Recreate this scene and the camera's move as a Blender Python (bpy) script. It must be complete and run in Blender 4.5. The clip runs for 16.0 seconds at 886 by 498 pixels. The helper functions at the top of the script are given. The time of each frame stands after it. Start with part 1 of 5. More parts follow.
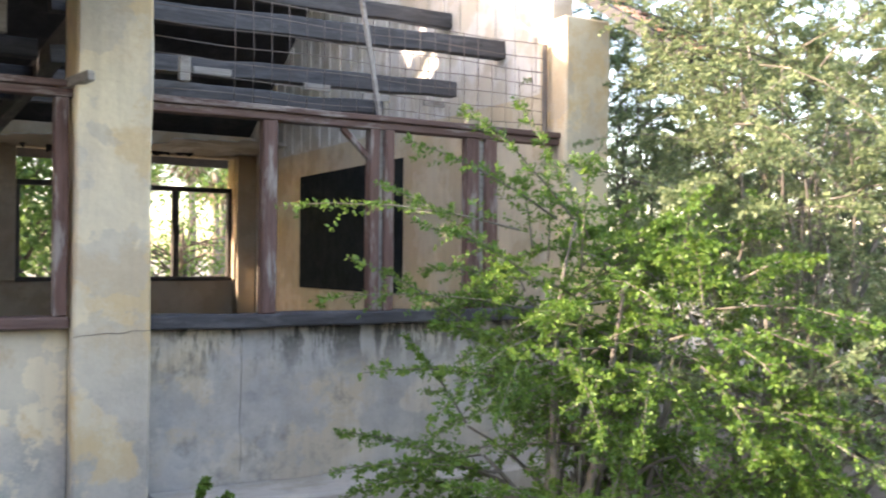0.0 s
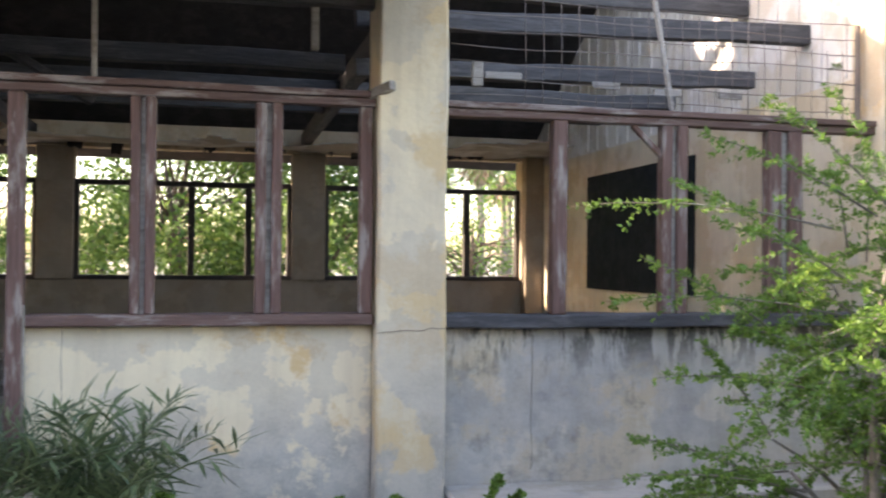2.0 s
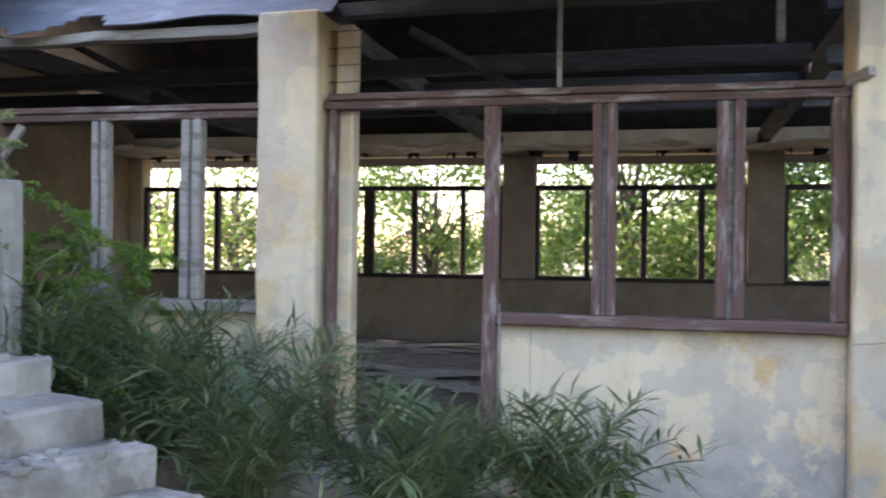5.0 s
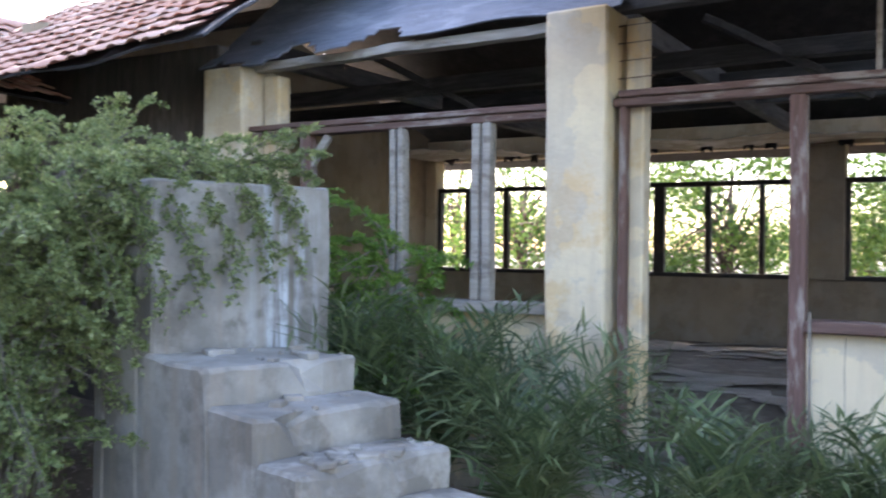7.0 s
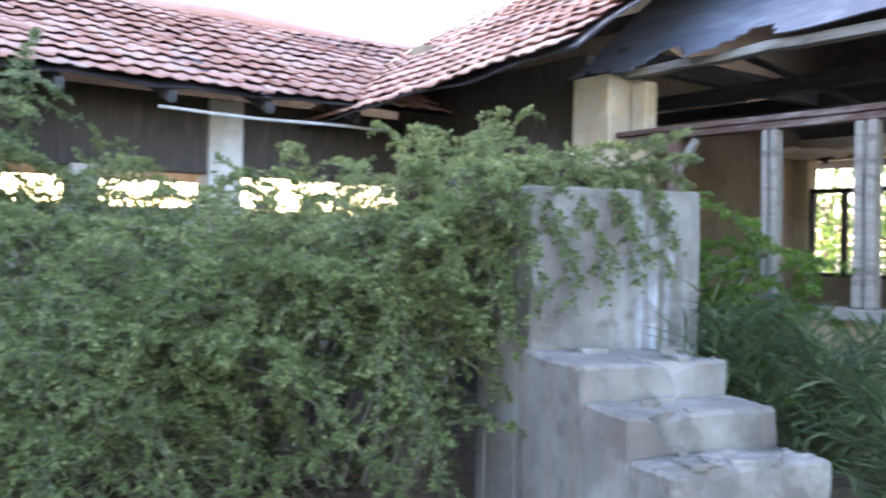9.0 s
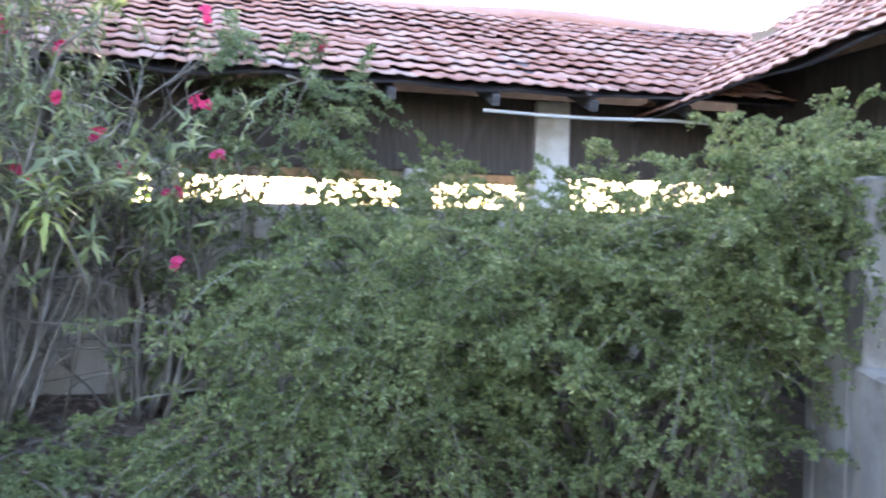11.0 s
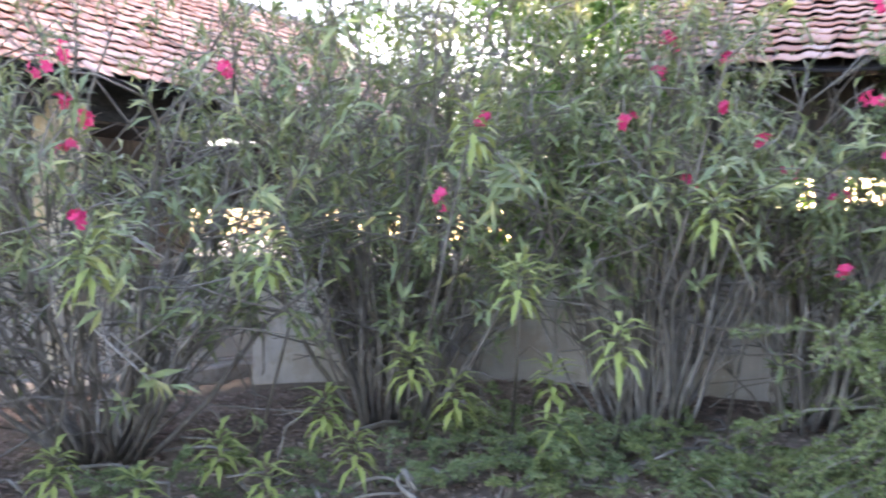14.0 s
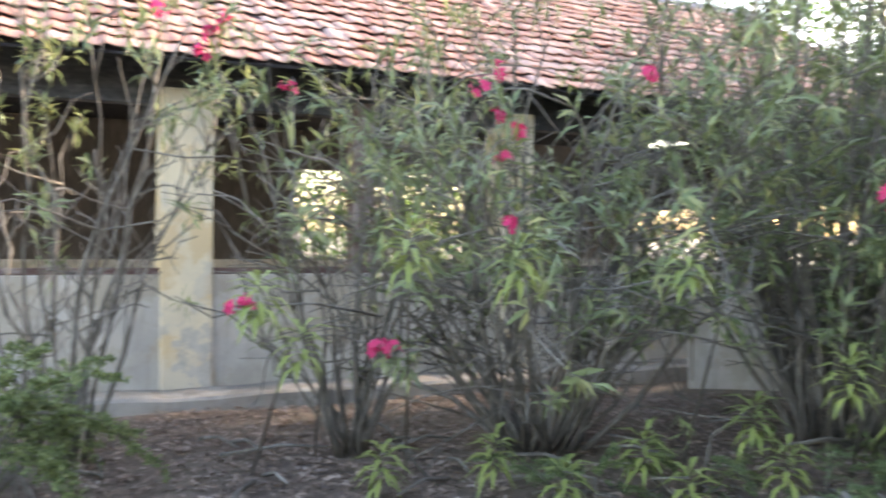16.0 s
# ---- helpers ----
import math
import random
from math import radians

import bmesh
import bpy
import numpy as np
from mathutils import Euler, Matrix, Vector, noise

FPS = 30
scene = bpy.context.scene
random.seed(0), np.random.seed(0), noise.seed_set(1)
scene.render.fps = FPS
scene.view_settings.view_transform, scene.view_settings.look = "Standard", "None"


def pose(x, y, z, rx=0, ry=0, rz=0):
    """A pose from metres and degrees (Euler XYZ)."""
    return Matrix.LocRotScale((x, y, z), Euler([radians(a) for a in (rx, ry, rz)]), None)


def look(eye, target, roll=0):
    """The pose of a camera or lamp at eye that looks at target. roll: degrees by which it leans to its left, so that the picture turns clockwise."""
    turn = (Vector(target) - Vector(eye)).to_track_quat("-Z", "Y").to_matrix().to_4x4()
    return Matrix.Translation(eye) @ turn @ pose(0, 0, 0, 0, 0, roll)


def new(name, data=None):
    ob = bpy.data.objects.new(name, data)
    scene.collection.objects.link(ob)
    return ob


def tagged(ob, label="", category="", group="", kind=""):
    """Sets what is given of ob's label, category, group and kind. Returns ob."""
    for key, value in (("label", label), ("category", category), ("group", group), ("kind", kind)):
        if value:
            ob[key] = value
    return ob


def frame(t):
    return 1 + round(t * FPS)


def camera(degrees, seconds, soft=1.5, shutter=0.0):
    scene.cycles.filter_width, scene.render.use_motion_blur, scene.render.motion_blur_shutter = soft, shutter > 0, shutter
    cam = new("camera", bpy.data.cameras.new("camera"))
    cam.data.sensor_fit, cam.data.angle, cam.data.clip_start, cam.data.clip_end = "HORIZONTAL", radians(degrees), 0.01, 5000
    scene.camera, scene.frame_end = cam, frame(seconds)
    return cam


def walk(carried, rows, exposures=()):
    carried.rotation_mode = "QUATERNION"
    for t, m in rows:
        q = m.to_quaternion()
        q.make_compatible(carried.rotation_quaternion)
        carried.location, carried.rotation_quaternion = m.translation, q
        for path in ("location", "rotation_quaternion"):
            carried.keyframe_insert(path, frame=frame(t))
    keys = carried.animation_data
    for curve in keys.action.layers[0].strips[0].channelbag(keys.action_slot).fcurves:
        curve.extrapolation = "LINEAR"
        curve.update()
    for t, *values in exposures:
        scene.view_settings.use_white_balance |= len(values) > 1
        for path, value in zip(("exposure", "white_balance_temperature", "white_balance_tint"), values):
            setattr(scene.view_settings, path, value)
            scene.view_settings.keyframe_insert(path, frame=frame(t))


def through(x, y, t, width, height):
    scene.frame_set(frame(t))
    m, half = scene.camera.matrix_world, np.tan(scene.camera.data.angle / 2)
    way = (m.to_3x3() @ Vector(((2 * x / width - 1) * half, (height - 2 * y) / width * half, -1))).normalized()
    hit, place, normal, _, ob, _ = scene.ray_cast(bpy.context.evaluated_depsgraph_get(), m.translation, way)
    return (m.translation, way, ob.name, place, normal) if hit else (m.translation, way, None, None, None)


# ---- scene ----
cam = camera(51.1, 16.0, soft=2.0, shutter=0.5)
# seconds, x, y, z, yaw, pitch, roll
PATH = [
    (0, -0.000, 0.000, 1.600, -30.89, 0.71, -0.42),
    (0.5, -0.004, 0.011, 1.598, -26.83, 0.69, -0.38),
    (1, -0.010, 0.014, 1.597, -22.26, 0.66, -0.41),
    (1.5, -0.011, 0.040, 1.597, -17.99, 0.65, -0.47),
    (2, -0.011, 0.073, 1.599, -13.45, 0.62, -0.54),
    (2.5, -0.024, 0.048, 1.598, -9.19, 0.61, -0.60),
    (3, -0.041, 0.017, 1.595, -4.43, 0.59, -0.58),
    (3.5, -0.047, 0.043, 1.595, 0.15, 0.56, -0.66),
    (4, -0.066, 0.128, 1.600, 4.91, 0.48, -0.77),
    (4.2, -0.070, 0.128, 1.597, 6.73, 0.48, -0.82),
    (6.3, -0.124, 0.190, 1.631, 24.74, 0.16, -0.65),
    (6.5, -0.133, 0.208, 1.636, 26.53, 0.08, -0.67),
    (7, -0.146, 0.243, 1.635, 31.27, 0.02, -0.64),
    (7.5, -0.143, 0.221, 1.634, 35.55, -0.00, -0.63),
    (8, -0.113, 0.136, 1.627, 40.46, 0.06, -0.57),
    (8.5, -0.113, 0.087, 1.627, 46.40, 0.04, -0.76),
    (9, -0.108, 0.066, 1.642, 52.92, -0.19, -1.09),
    (9.2, -0.114, 0.095, 1.643, 55.80, -0.28, -1.17),
    (11.3, -0.179, 0.463, 1.630, 78.31, -0.30, -1.33),
    (11.5, -0.153, 0.450, 1.624, 80.85, -0.21, -1.51),
    (12, -0.113, 0.425, 1.619, 87.67, -0.27, -1.32),
    (12.5, -0.133, 0.432, 1.621, 94.27, -0.39, -1.14),
    (13, -0.152, 0.430, 1.625, 101.19, -0.54, -1.14),
    (13.5, -0.152, 0.420, 1.623, 107.47, -0.61, -1.29),
    (14, -0.234, 0.382, 1.615, 113.76, -0.64, -1.12),
    (14.5, -0.288, 0.353, 1.620, 119.33, -0.82, -0.81),
    (15, -0.285, 0.370, 1.623, 125.43, -0.92, -0.73),
    (15.5, -0.282, 0.444, 1.627, 132.43, -1.00, -0.73),
    (16, -0.299, 0.509, 1.629, 141.02, -1.03, -0.75),
]
walk(cam, [(t, pose(x, y, z, 90 + p, r, w)) for t, x, y, z, w, p, r in PATH],
     exposures=[(0.0, 2.88, 7500, 22), (4.0, 2.93, 7200, 26), (7.0, 3.15, 6700, 24), (9.0, 3.52, 6600, 24), (12.0, 3.45, 6400, 30), (13.0, 3.38, 6700, 32), (14.5, 3.55, 7000, 26), (16.0, 3.22, 7400, 20)])

# ---- light ----
SUN_AZ, SUN_EL = 77.0, 17.0
SUN_DIR = Vector((-math.sin(radians(SUN_AZ)) * math.cos(radians(SUN_EL)), math.cos(radians(SUN_AZ)) * math.cos(radians(SUN_EL)), math.sin(radians(SUN_EL))))
world = bpy.data.worlds.new("world")
scene.world = world
world.use_nodes = True
wn = world.node_tree.nodes
sky = wn.new("ShaderNodeTexSky")
sky.sky_type = 'NISHITA'
sky.sun_disc = False
sky.sun_elevation = radians(SUN_EL)
sky.sun_rotation = math.atan2(SUN_DIR.x, SUN_DIR.y)
sky.air_density, sky.dust_density = 1.0, 1.5
wn["Background"].inputs[1].default_value = 0.15
world.node_tree.links.new(sky.outputs[0], wn["Background"].inputs[0])
sun = new("sun", bpy.data.lights.new("sun", 'SUN'))
sun.data.energy, sun.data.angle, sun.data.color = 2.5, radians(0.6), (1.0, 0.9, 0.75)
sun.matrix_world = look(SUN_DIR * 50, (0, 0, 0))

# ---- materials ----
def material(name, rough=0.9, metal=0.0):
    m = bpy.data.materials.new(name)
    m.use_nodes = True
    b = m.node_tree.nodes["Principled BSDF"]
    b.inputs["Roughness"].default_value, b.inputs["Metallic"].default_value = rough, metal
    return m, m.node_tree.nodes, m.node_tree.links, b


def coords(n, l, scale=(1, 1, 1)):
    tc, mp = n.new("ShaderNodeTexCoord"), n.new("ShaderNodeMapping")
    geo = n.new("ShaderNodeNewGeometry")
    mp.inputs["Scale"].default_value = scale
    l.new(geo.outputs["Position"], mp.inputs["Vector"])
    return mp.outputs["Vector"]


def noise_fac(n, l, vec, scale, detail=6.0, rough=0.6, lo=0.4, hi=0.6):
    t, r = n.new("ShaderNodeTexNoise"), n.new("ShaderNodeMapRange")
    t.inputs["Scale"].default_value, t.inputs["Detail"].default_value, t.inputs["Roughness"].default_value = scale, detail, rough
    r.inputs["From Min"].default_value, r.inputs["From Max"].default_value = lo, hi
    l.new(vec, t.inputs["Vector"])
    l.new(t.outputs["Fac"], r.inputs["Value"])
    return r.outputs["Result"]


def mix(n, l, fac, a, b):
    x = n.new("ShaderNodeMix")
    x.data_type = 'RGBA'
    for i, v in ((6, a), (7, b)):
        if isinstance(v, tuple):
            x.inputs[i].default_value = (*v, 1)
        else:
            l.new(v, x.inputs[i])
    if isinstance(fac, float):
        x.inputs[0].default_value = fac
    else:
        l.new(fac, x.inputs[0])
    return x.outputs[2]


def times(n, l, a, b):
    x = n.new("ShaderNodeMath")
    x.operation = 'MULTIPLY'
    for i, v in ((0, a), (1, b)):
        if isinstance(v, float):
            x.inputs[i].default_value = v
        else:
            l.new(v, x.inputs[i])
    return x.outputs[0]


def bump(n, l, b, fac, strength=0.3, dist=0.01):
    x = n.new("ShaderNodeBump")
    x.inputs["Strength"].default_value, x.inputs["Distance"].default_value = strength, dist
    l.new(fac, x.inputs["Height"])
    l.new(x.outputs[0], b.inputs["Normal"])


def height_fac(n, l, lo, hi):
    g, s, r = n.new("ShaderNodeNewGeometry"), n.new("ShaderNodeSeparateXYZ"), n.new("ShaderNodeMapRange")
    l.new(g.outputs["Position"], s.inputs[0])
    l.new(s.outputs[2], r.inputs["Value"])
    r.inputs["From Min"].default_value, r.inputs["From Max"].default_value = lo, hi
    return r.outputs["Result"]


def plaster(name, base, second, ochre, grey_lo, grey_hi, grey_amt=1.0, streak=0.35, mould=0.0, mould_lo=0.9, mould_hi=1.2, rare=0.48, blotch=0.0):
    """Limewashed plaster: blotches, ochre patches, bare grey render low down, rain streaks, black mould below a sill."""
    m, n, l, b = material(name, 0.92)
    v = coords(n, l)
    c = mix(n, l, noise_fac(n, l, v, 2.2), base, second)
    c = mix(n, l, times(n, l, noise_fac(n, l, v, 1.7, 8, 0.65, rare, rare + 0.07), 0.8), c, ochre)
    if blotch > 0:
        c = mix(n, l, times(n, l, noise_fac(n, l, v, 2.6, 10, 0.72, 0.52, 0.62), blotch), c, (0.16, 0.15, 0.14))
    vs = coords(n, l, (5, 5, 0.35))
    c = mix(n, l, times(n, l, noise_fac(n, l, vs, 2.0, 6, 0.6, 0.5, 0.75), streak), c, (0.25, 0.2, 0.15))
    if grey_amt > 0:
        low = height_fac(n, l, grey_hi, grey_lo)
        g = noise_fac(n, l, v, 2.1, 9, 0.6, 0.46, 0.51)
        add = n.new("ShaderNodeMath")
        add.operation = 'MULTIPLY_ADD'
        l.new(low, add.inputs[0])
        add.inputs[1].default_value = 1.0
        sub = n.new("ShaderNodeMath")
        sub.operation = 'SUBTRACT'
        l.new(g, sub.inputs[0])
        sub.inputs[1].default_value = 0.55
        l.new(sub.outputs[0], add.inputs[2])
        cl = n.new("ShaderNodeClamp")
        l.new(add.outputs[0], cl.inputs[0])
        grey = mix(n, l, noise_fac(n, l, v, 5.0), (0.31, 0.305, 0.295), (0.43, 0.415, 0.385))
        c = mix(n, l, times(n, l, cl.outputs[0], grey_amt), c, grey)
    if mould > 0:
        vm = coords(n, l, (8, 8, 1.6))
        mf = times(n, l, height_fac(n, l, mould_lo, mould_hi), noise_fac(n, l, vm, 1.5, 10, 0.72, 0.47, 0.55))
        c = mix(n, l, times(n, l, mf, mould), c, (0.035, 0.035, 0.03))
    fine = noise_fac(n, l, v, 40.0, 4, 0.6, 0.2, 0.8)
    c = mix(n, l, times(n, l, fine, 0.25), c, second)
    l.new(c, b.inputs["Base Color"])
    bump(n, l, b, noise_fac(n, l, v, 18.0, 8, 0.65, 0.2, 0.8), 0.35, 0.012)
    return m


def grained(name, a, b_col, c_col, stretch=(1, 1, 1), rough=0.85, patch=0.5):
    """Weathered wood or metal: streaks along the stretch axis and a third colour in worn patches."""
    m, n, l, b = material(name, rough)
    v = coords(n, l, stretch)
    c = mix(n, l, noise_fac(n, l, v, 6.0, 8, 0.65, 0.35, 0.65), a, b_col)
    v2 = coords(n, l, tuple(0.5 * s + 0.5 for s in stretch))
    c = mix(n, l, times(n, l, noise_fac(n, l, v2, 3.0, 8, 0.7, 0.52, 0.62), patch), c, c_col)
    l.new(c, b.inputs["Base Color"])
    bump(n, l, b, noise_fac(n, l, v, 14.0, 6, 0.6, 0.2, 0.8), 0.5, 0.01)
    return m


def varied(name, stops, rough=0.6, through=0.0, spread=2.5, by_object=False):
    """Leaves, tiles and litter: each piece takes a colour of its own, mixed with large patches."""
    m, n, l, b = material(name, rough)
    ramp = n.new("ShaderNodeValToRGB")
    while len(ramp.color_ramp.elements) < len(stops):
        ramp.color_ramp.elements.new(0.5)
    for i, s in enumerate(stops):
        ramp.color_ramp.elements[i].position = i / (len(stops) - 1)
        ramp.color_ramp.elements[i].color = (*s, 1)
    if by_object:
        rnd = n.new("ShaderNodeObjectInfo").outputs["Random"]
    else:
        rnd = n.new("ShaderNodeNewGeometry").outputs["Random Per Island"]
    v = coords(n, l)
    f = noise_fac(n, l, v, spread, 4, 0.6, 0.3, 0.7)
    avg = n.new("ShaderNodeMath")
    avg.operation = 'MULTIPLY_ADD'
    l.new(rnd, avg.inputs[0])
    avg.inputs[1].default_value = 0.62
    l.new(times(n, l, f, 0.38), avg.inputs[2])
    l.new(avg.outputs[0], ramp.inputs[0])
    l.new(ramp.outputs[0], b.inputs["Base Color"])
    if through > 0:
        t, mx = n.new("ShaderNodeBsdfTranslucent"), n.new("ShaderNodeMixShader")
        l.new(ramp.outputs[0], t.inputs["Color"])
        mx.inputs[0].default_value = through
        l.new(b.outputs[0], mx.inputs[1])
        l.new(t.outputs[0], mx.inputs[2])
        l.new(mx.outputs[0], n["Material Output"].inputs["Surface"])
    return m, n, l, b


CREAM = plaster("cream_limewash", (0.76, 0.66, 0.47), (0.7, 0.6, 0.43), (0.56, 0.36, 0.15), 0.1, 0.8, 0.95, 0.2, rare=0.55)
CREAM_PILLAR = plaster("pillar_limewash", (0.72, 0.62, 0.43), (0.6, 0.52, 0.38), (0.58, 0.42, 0.22), 0.1, 1.0, 0.85, 0.3)
MOULDY = plaster("mouldy_render", (0.6, 0.54, 0.43), (0.46, 0.44, 0.41), (0.52, 0.42, 0.28), 0.2, 1.25, 0.75, 0.5, 0.95, 0.82, 1.1, blotch=0.75)
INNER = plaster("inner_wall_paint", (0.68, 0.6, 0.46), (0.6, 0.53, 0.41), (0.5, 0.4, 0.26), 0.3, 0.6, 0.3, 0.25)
# Inner wall plaster in a brown about half as bright.
INNER_BROWN = plaster("inner_wall_brown", (0.36, 0.29, 0.21), (0.31, 0.25, 0.18), (0.25, 0.2, 0.14), 0.3, 0.7, 0.3, 0.4)
CONCRETE = plaster("bare_concrete", (0.36, 0.34, 0.305), (0.2, 0.187, 0.165), (0.13, 0.115, 0.095), 0.0, 0.5, 0.25, 0.8)
TARP = grained("torn_roofing_felt", (0.09, 0.1, 0.125), (0.15, 0.165, 0.2), (0.3, 0.32, 0.36), (0.7, 2, 2), 0.45, 0.45)
GREYWALL = plaster("stained_wall", (0.5, 0.46, 0.4), (0.42, 0.39, 0.34), (0.35, 0.3, 0.22), 0.2, 0.8, 0.5, 0.6)
PANEL = plaster("white_panel", (0.72, 0.7, 0.66), (0.6, 0.59, 0.57), (0.5, 0.46, 0.38), 0.0, 0.1, 0.0, 0.3)
CEIL = plaster("ceiling_board", (0.6, 0.58, 0.54), (0.45, 0.43, 0.39), (0.3, 0.26, 0.2), 0.0, 0.1, 0.0, 0.2)
WOOD_V = grained("weathered_upright", (0.1, 0.055, 0.045), (0.17, 0.1, 0.085), (0.4, 0.37, 0.34), (6, 6, 0.4), 0.85, 0.6)
WOOD_H = grained("weathered_rail", (0.09, 0.05, 0.042), (0.16, 0.1, 0.085), (0.4, 0.37, 0.34), (0.4, 6, 6), 0.85, 0.5)
GREYWOOD = grained("silvered_timber", (0.25, 0.23, 0.21), (0.36, 0.34, 0.31), (0.1, 0.08, 0.07), (0.4, 6, 6), 0.9, 0.6)
CHAR = grained("charred_timber", (0.035, 0.035, 0.04), (0.07, 0.07, 0.075), (0.16, 0.16, 0.165), (0.5, 5, 5), 0.75, 0.35)
CHAR_Y = grained("charred_rafter", (0.045, 0.045, 0.05), (0.1, 0.095, 0.095), (0.18, 0.17, 0.17), (5, 0.5, 5), 0.8, 0.4)
# Near-black lining with paler patches, used for the roof slopes.
FELT = grained("dark_felt", (0.014, 0.014, 0.017), (0.03, 0.029, 0.033), (0.07, 0.06, 0.06), (1, 1, 1), 0.5, 0.4)
# Shade under the eaves and inside the wings is put into this colour.
SHADEWALL = grained("shaded_wall", (0.05, 0.042, 0.038), (0.09, 0.075, 0.065), (0.14, 0.12, 0.11), (6, 6, 0.4), 0.9, 0.4)
IRON = grained("dark_window_iron", (0.015, 0.014, 0.014), (0.04, 0.035, 0.03), (0.1, 0.06, 0.04), (1, 1, 1), 0.7, 0.4)
WIRE = grained("rusted_wire", (0.12, 0.1, 0.09), (0.2, 0.17, 0.15), (0.15, 0.08, 0.05), (1, 1, 1), 0.7, 0.4)
BOARD = grained("blackboard_paint", (0.008, 0.012, 0.014), (0.018, 0.024, 0.027), (0.03, 0.034, 0.035), (1, 1, 1), 0.95, 0.2)
BARK = grained("grey_bark", (0.11, 0.098, 0.082), (0.2, 0.18, 0.15), (0.33, 0.31, 0.28), (1, 1, 1), 0.95, 0.5)
DARKBARK = grained("dark_bark", (0.06, 0.045, 0.035), (0.12, 0.09, 0.07), (0.18, 0.15, 0.12), (1, 1, 1), 0.95, 0.5)
FLOORM = grained("dusty_floor", (0.1, 0.085, 0.07), (0.17, 0.15, 0.125), (0.25, 0.23, 0.2), (1, 1, 1), 0.95, 0.6)
GUTTER = grained("pale_conduit", (0.5, 0.5, 0.5), (0.6, 0.6, 0.58), (0.4, 0.35, 0.3), (1, 1, 1), 0.5, 0.4)
TILE = varied("clay_tile", ((0.27, 0.14, 0.11), (0.4, 0.2, 0.15), (0.5, 0.31, 0.25), (0.4, 0.31, 0.28)), 0.5, 0, 0.8, True)[0]
TILE_STUFF = varied("clay_tile_joined", ((0.27, 0.14, 0.11), (0.4, 0.2, 0.15), (0.5, 0.31, 0.25), (0.4, 0.31, 0.28)), 0.5, 0, 0.8)[0]
LEAF_LIGHT = varied("bright_feather_leaf", ((0.045, 0.11, 0.02), (0.09, 0.19, 0.03), (0.145, 0.26, 0.042), (0.24, 0.33, 0.07)), 0.5, 0.4)[0]
LEAF_GREY = varied("grey_feather_leaf", ((0.08, 0.12, 0.06), (0.14, 0.2, 0.09), (0.22, 0.28, 0.13), (0.34, 0.36, 0.2)), 0.6, 0.35)[0]
LEAF_HEDGE = varied("hedge_leaf", ((0.062, 0.09, 0.035), (0.125, 0.168, 0.06), (0.21, 0.26, 0.1), (0.34, 0.37, 0.17)), 0.5, 0.35)[0]
LEAF_PALM = varied("palm_leaflet", ((0.035, 0.06, 0.03), (0.075, 0.115, 0.05), (0.14, 0.19, 0.085), (0.33, 0.36, 0.2)), 0.35, 0.25)[0]
LEAF_OLE = varied("oleander_leaf", ((0.1, 0.132, 0.065), (0.165, 0.21, 0.095), (0.25, 0.3, 0.13), (0.48, 0.45, 0.18)), 0.4, 0.3)[0]
LEAF_ROS = varied("oleander_rosette_leaf", ((0.14, 0.19, 0.06), (0.22, 0.28, 0.085), (0.32, 0.37, 0.11), (0.46, 0.46, 0.15)), 0.4, 0.3)[0]
LEAF_FAR = varied("far_tree_leaf", ((0.035, 0.08, 0.02), (0.075, 0.15, 0.03), (0.13, 0.22, 0.045), (0.2, 0.28, 0.07)), 0.6, 0.4, 0.4)[0]
PETAL = varied("pink_petal", ((0.55, 0.03, 0.12), (0.75, 0.06, 0.2), (0.8, 0.12, 0.3)), 0.5, 0.4)[0]
LITTER = varied("dry_leaf", ((0.11, 0.075, 0.06), (0.21, 0.15, 0.115), (0.32, 0.24, 0.19), (0.45, 0.38, 0.32)), 0.9, 0.1)[0]
DEBRIS = varied("broken_board", ((0.12, 0.1, 0.085), (0.22, 0.2, 0.17), (0.32, 0.3, 0.27), (0.42, 0.4, 0.37)), 0.9)[0]


def soil():
    m, n, l, b = material("leaf_strewn_soil", 1.0)
    v = coords(n, l)
    c = mix(n, l, noise_fac(n, l, v, 7.0, 8, 0.7, 0.35, 0.65), (0.09, 0.065, 0.05), (0.2, 0.15, 0.115))
    c = mix(n, l, noise_fac(n, l, v, 0.5, 6, 0.6, 0.45, 0.65), c, (0.2, 0.16, 0.115))
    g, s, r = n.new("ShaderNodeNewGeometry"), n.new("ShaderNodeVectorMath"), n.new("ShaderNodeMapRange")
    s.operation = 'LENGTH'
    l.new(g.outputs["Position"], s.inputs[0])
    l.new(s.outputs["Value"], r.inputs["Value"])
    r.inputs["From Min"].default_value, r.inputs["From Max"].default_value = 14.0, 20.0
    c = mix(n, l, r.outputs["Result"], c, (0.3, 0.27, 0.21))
    l.new(c, b.inputs["Base Color"])
    bump(n, l, b, noise_fac(n, l, v, 22.0, 8, 0.7, 0.2, 0.8), 0.8, 0.03)
    return m


BOARD.node_tree.nodes["Principled BSDF"].inputs["Specular IOR Level"].default_value = 0.15


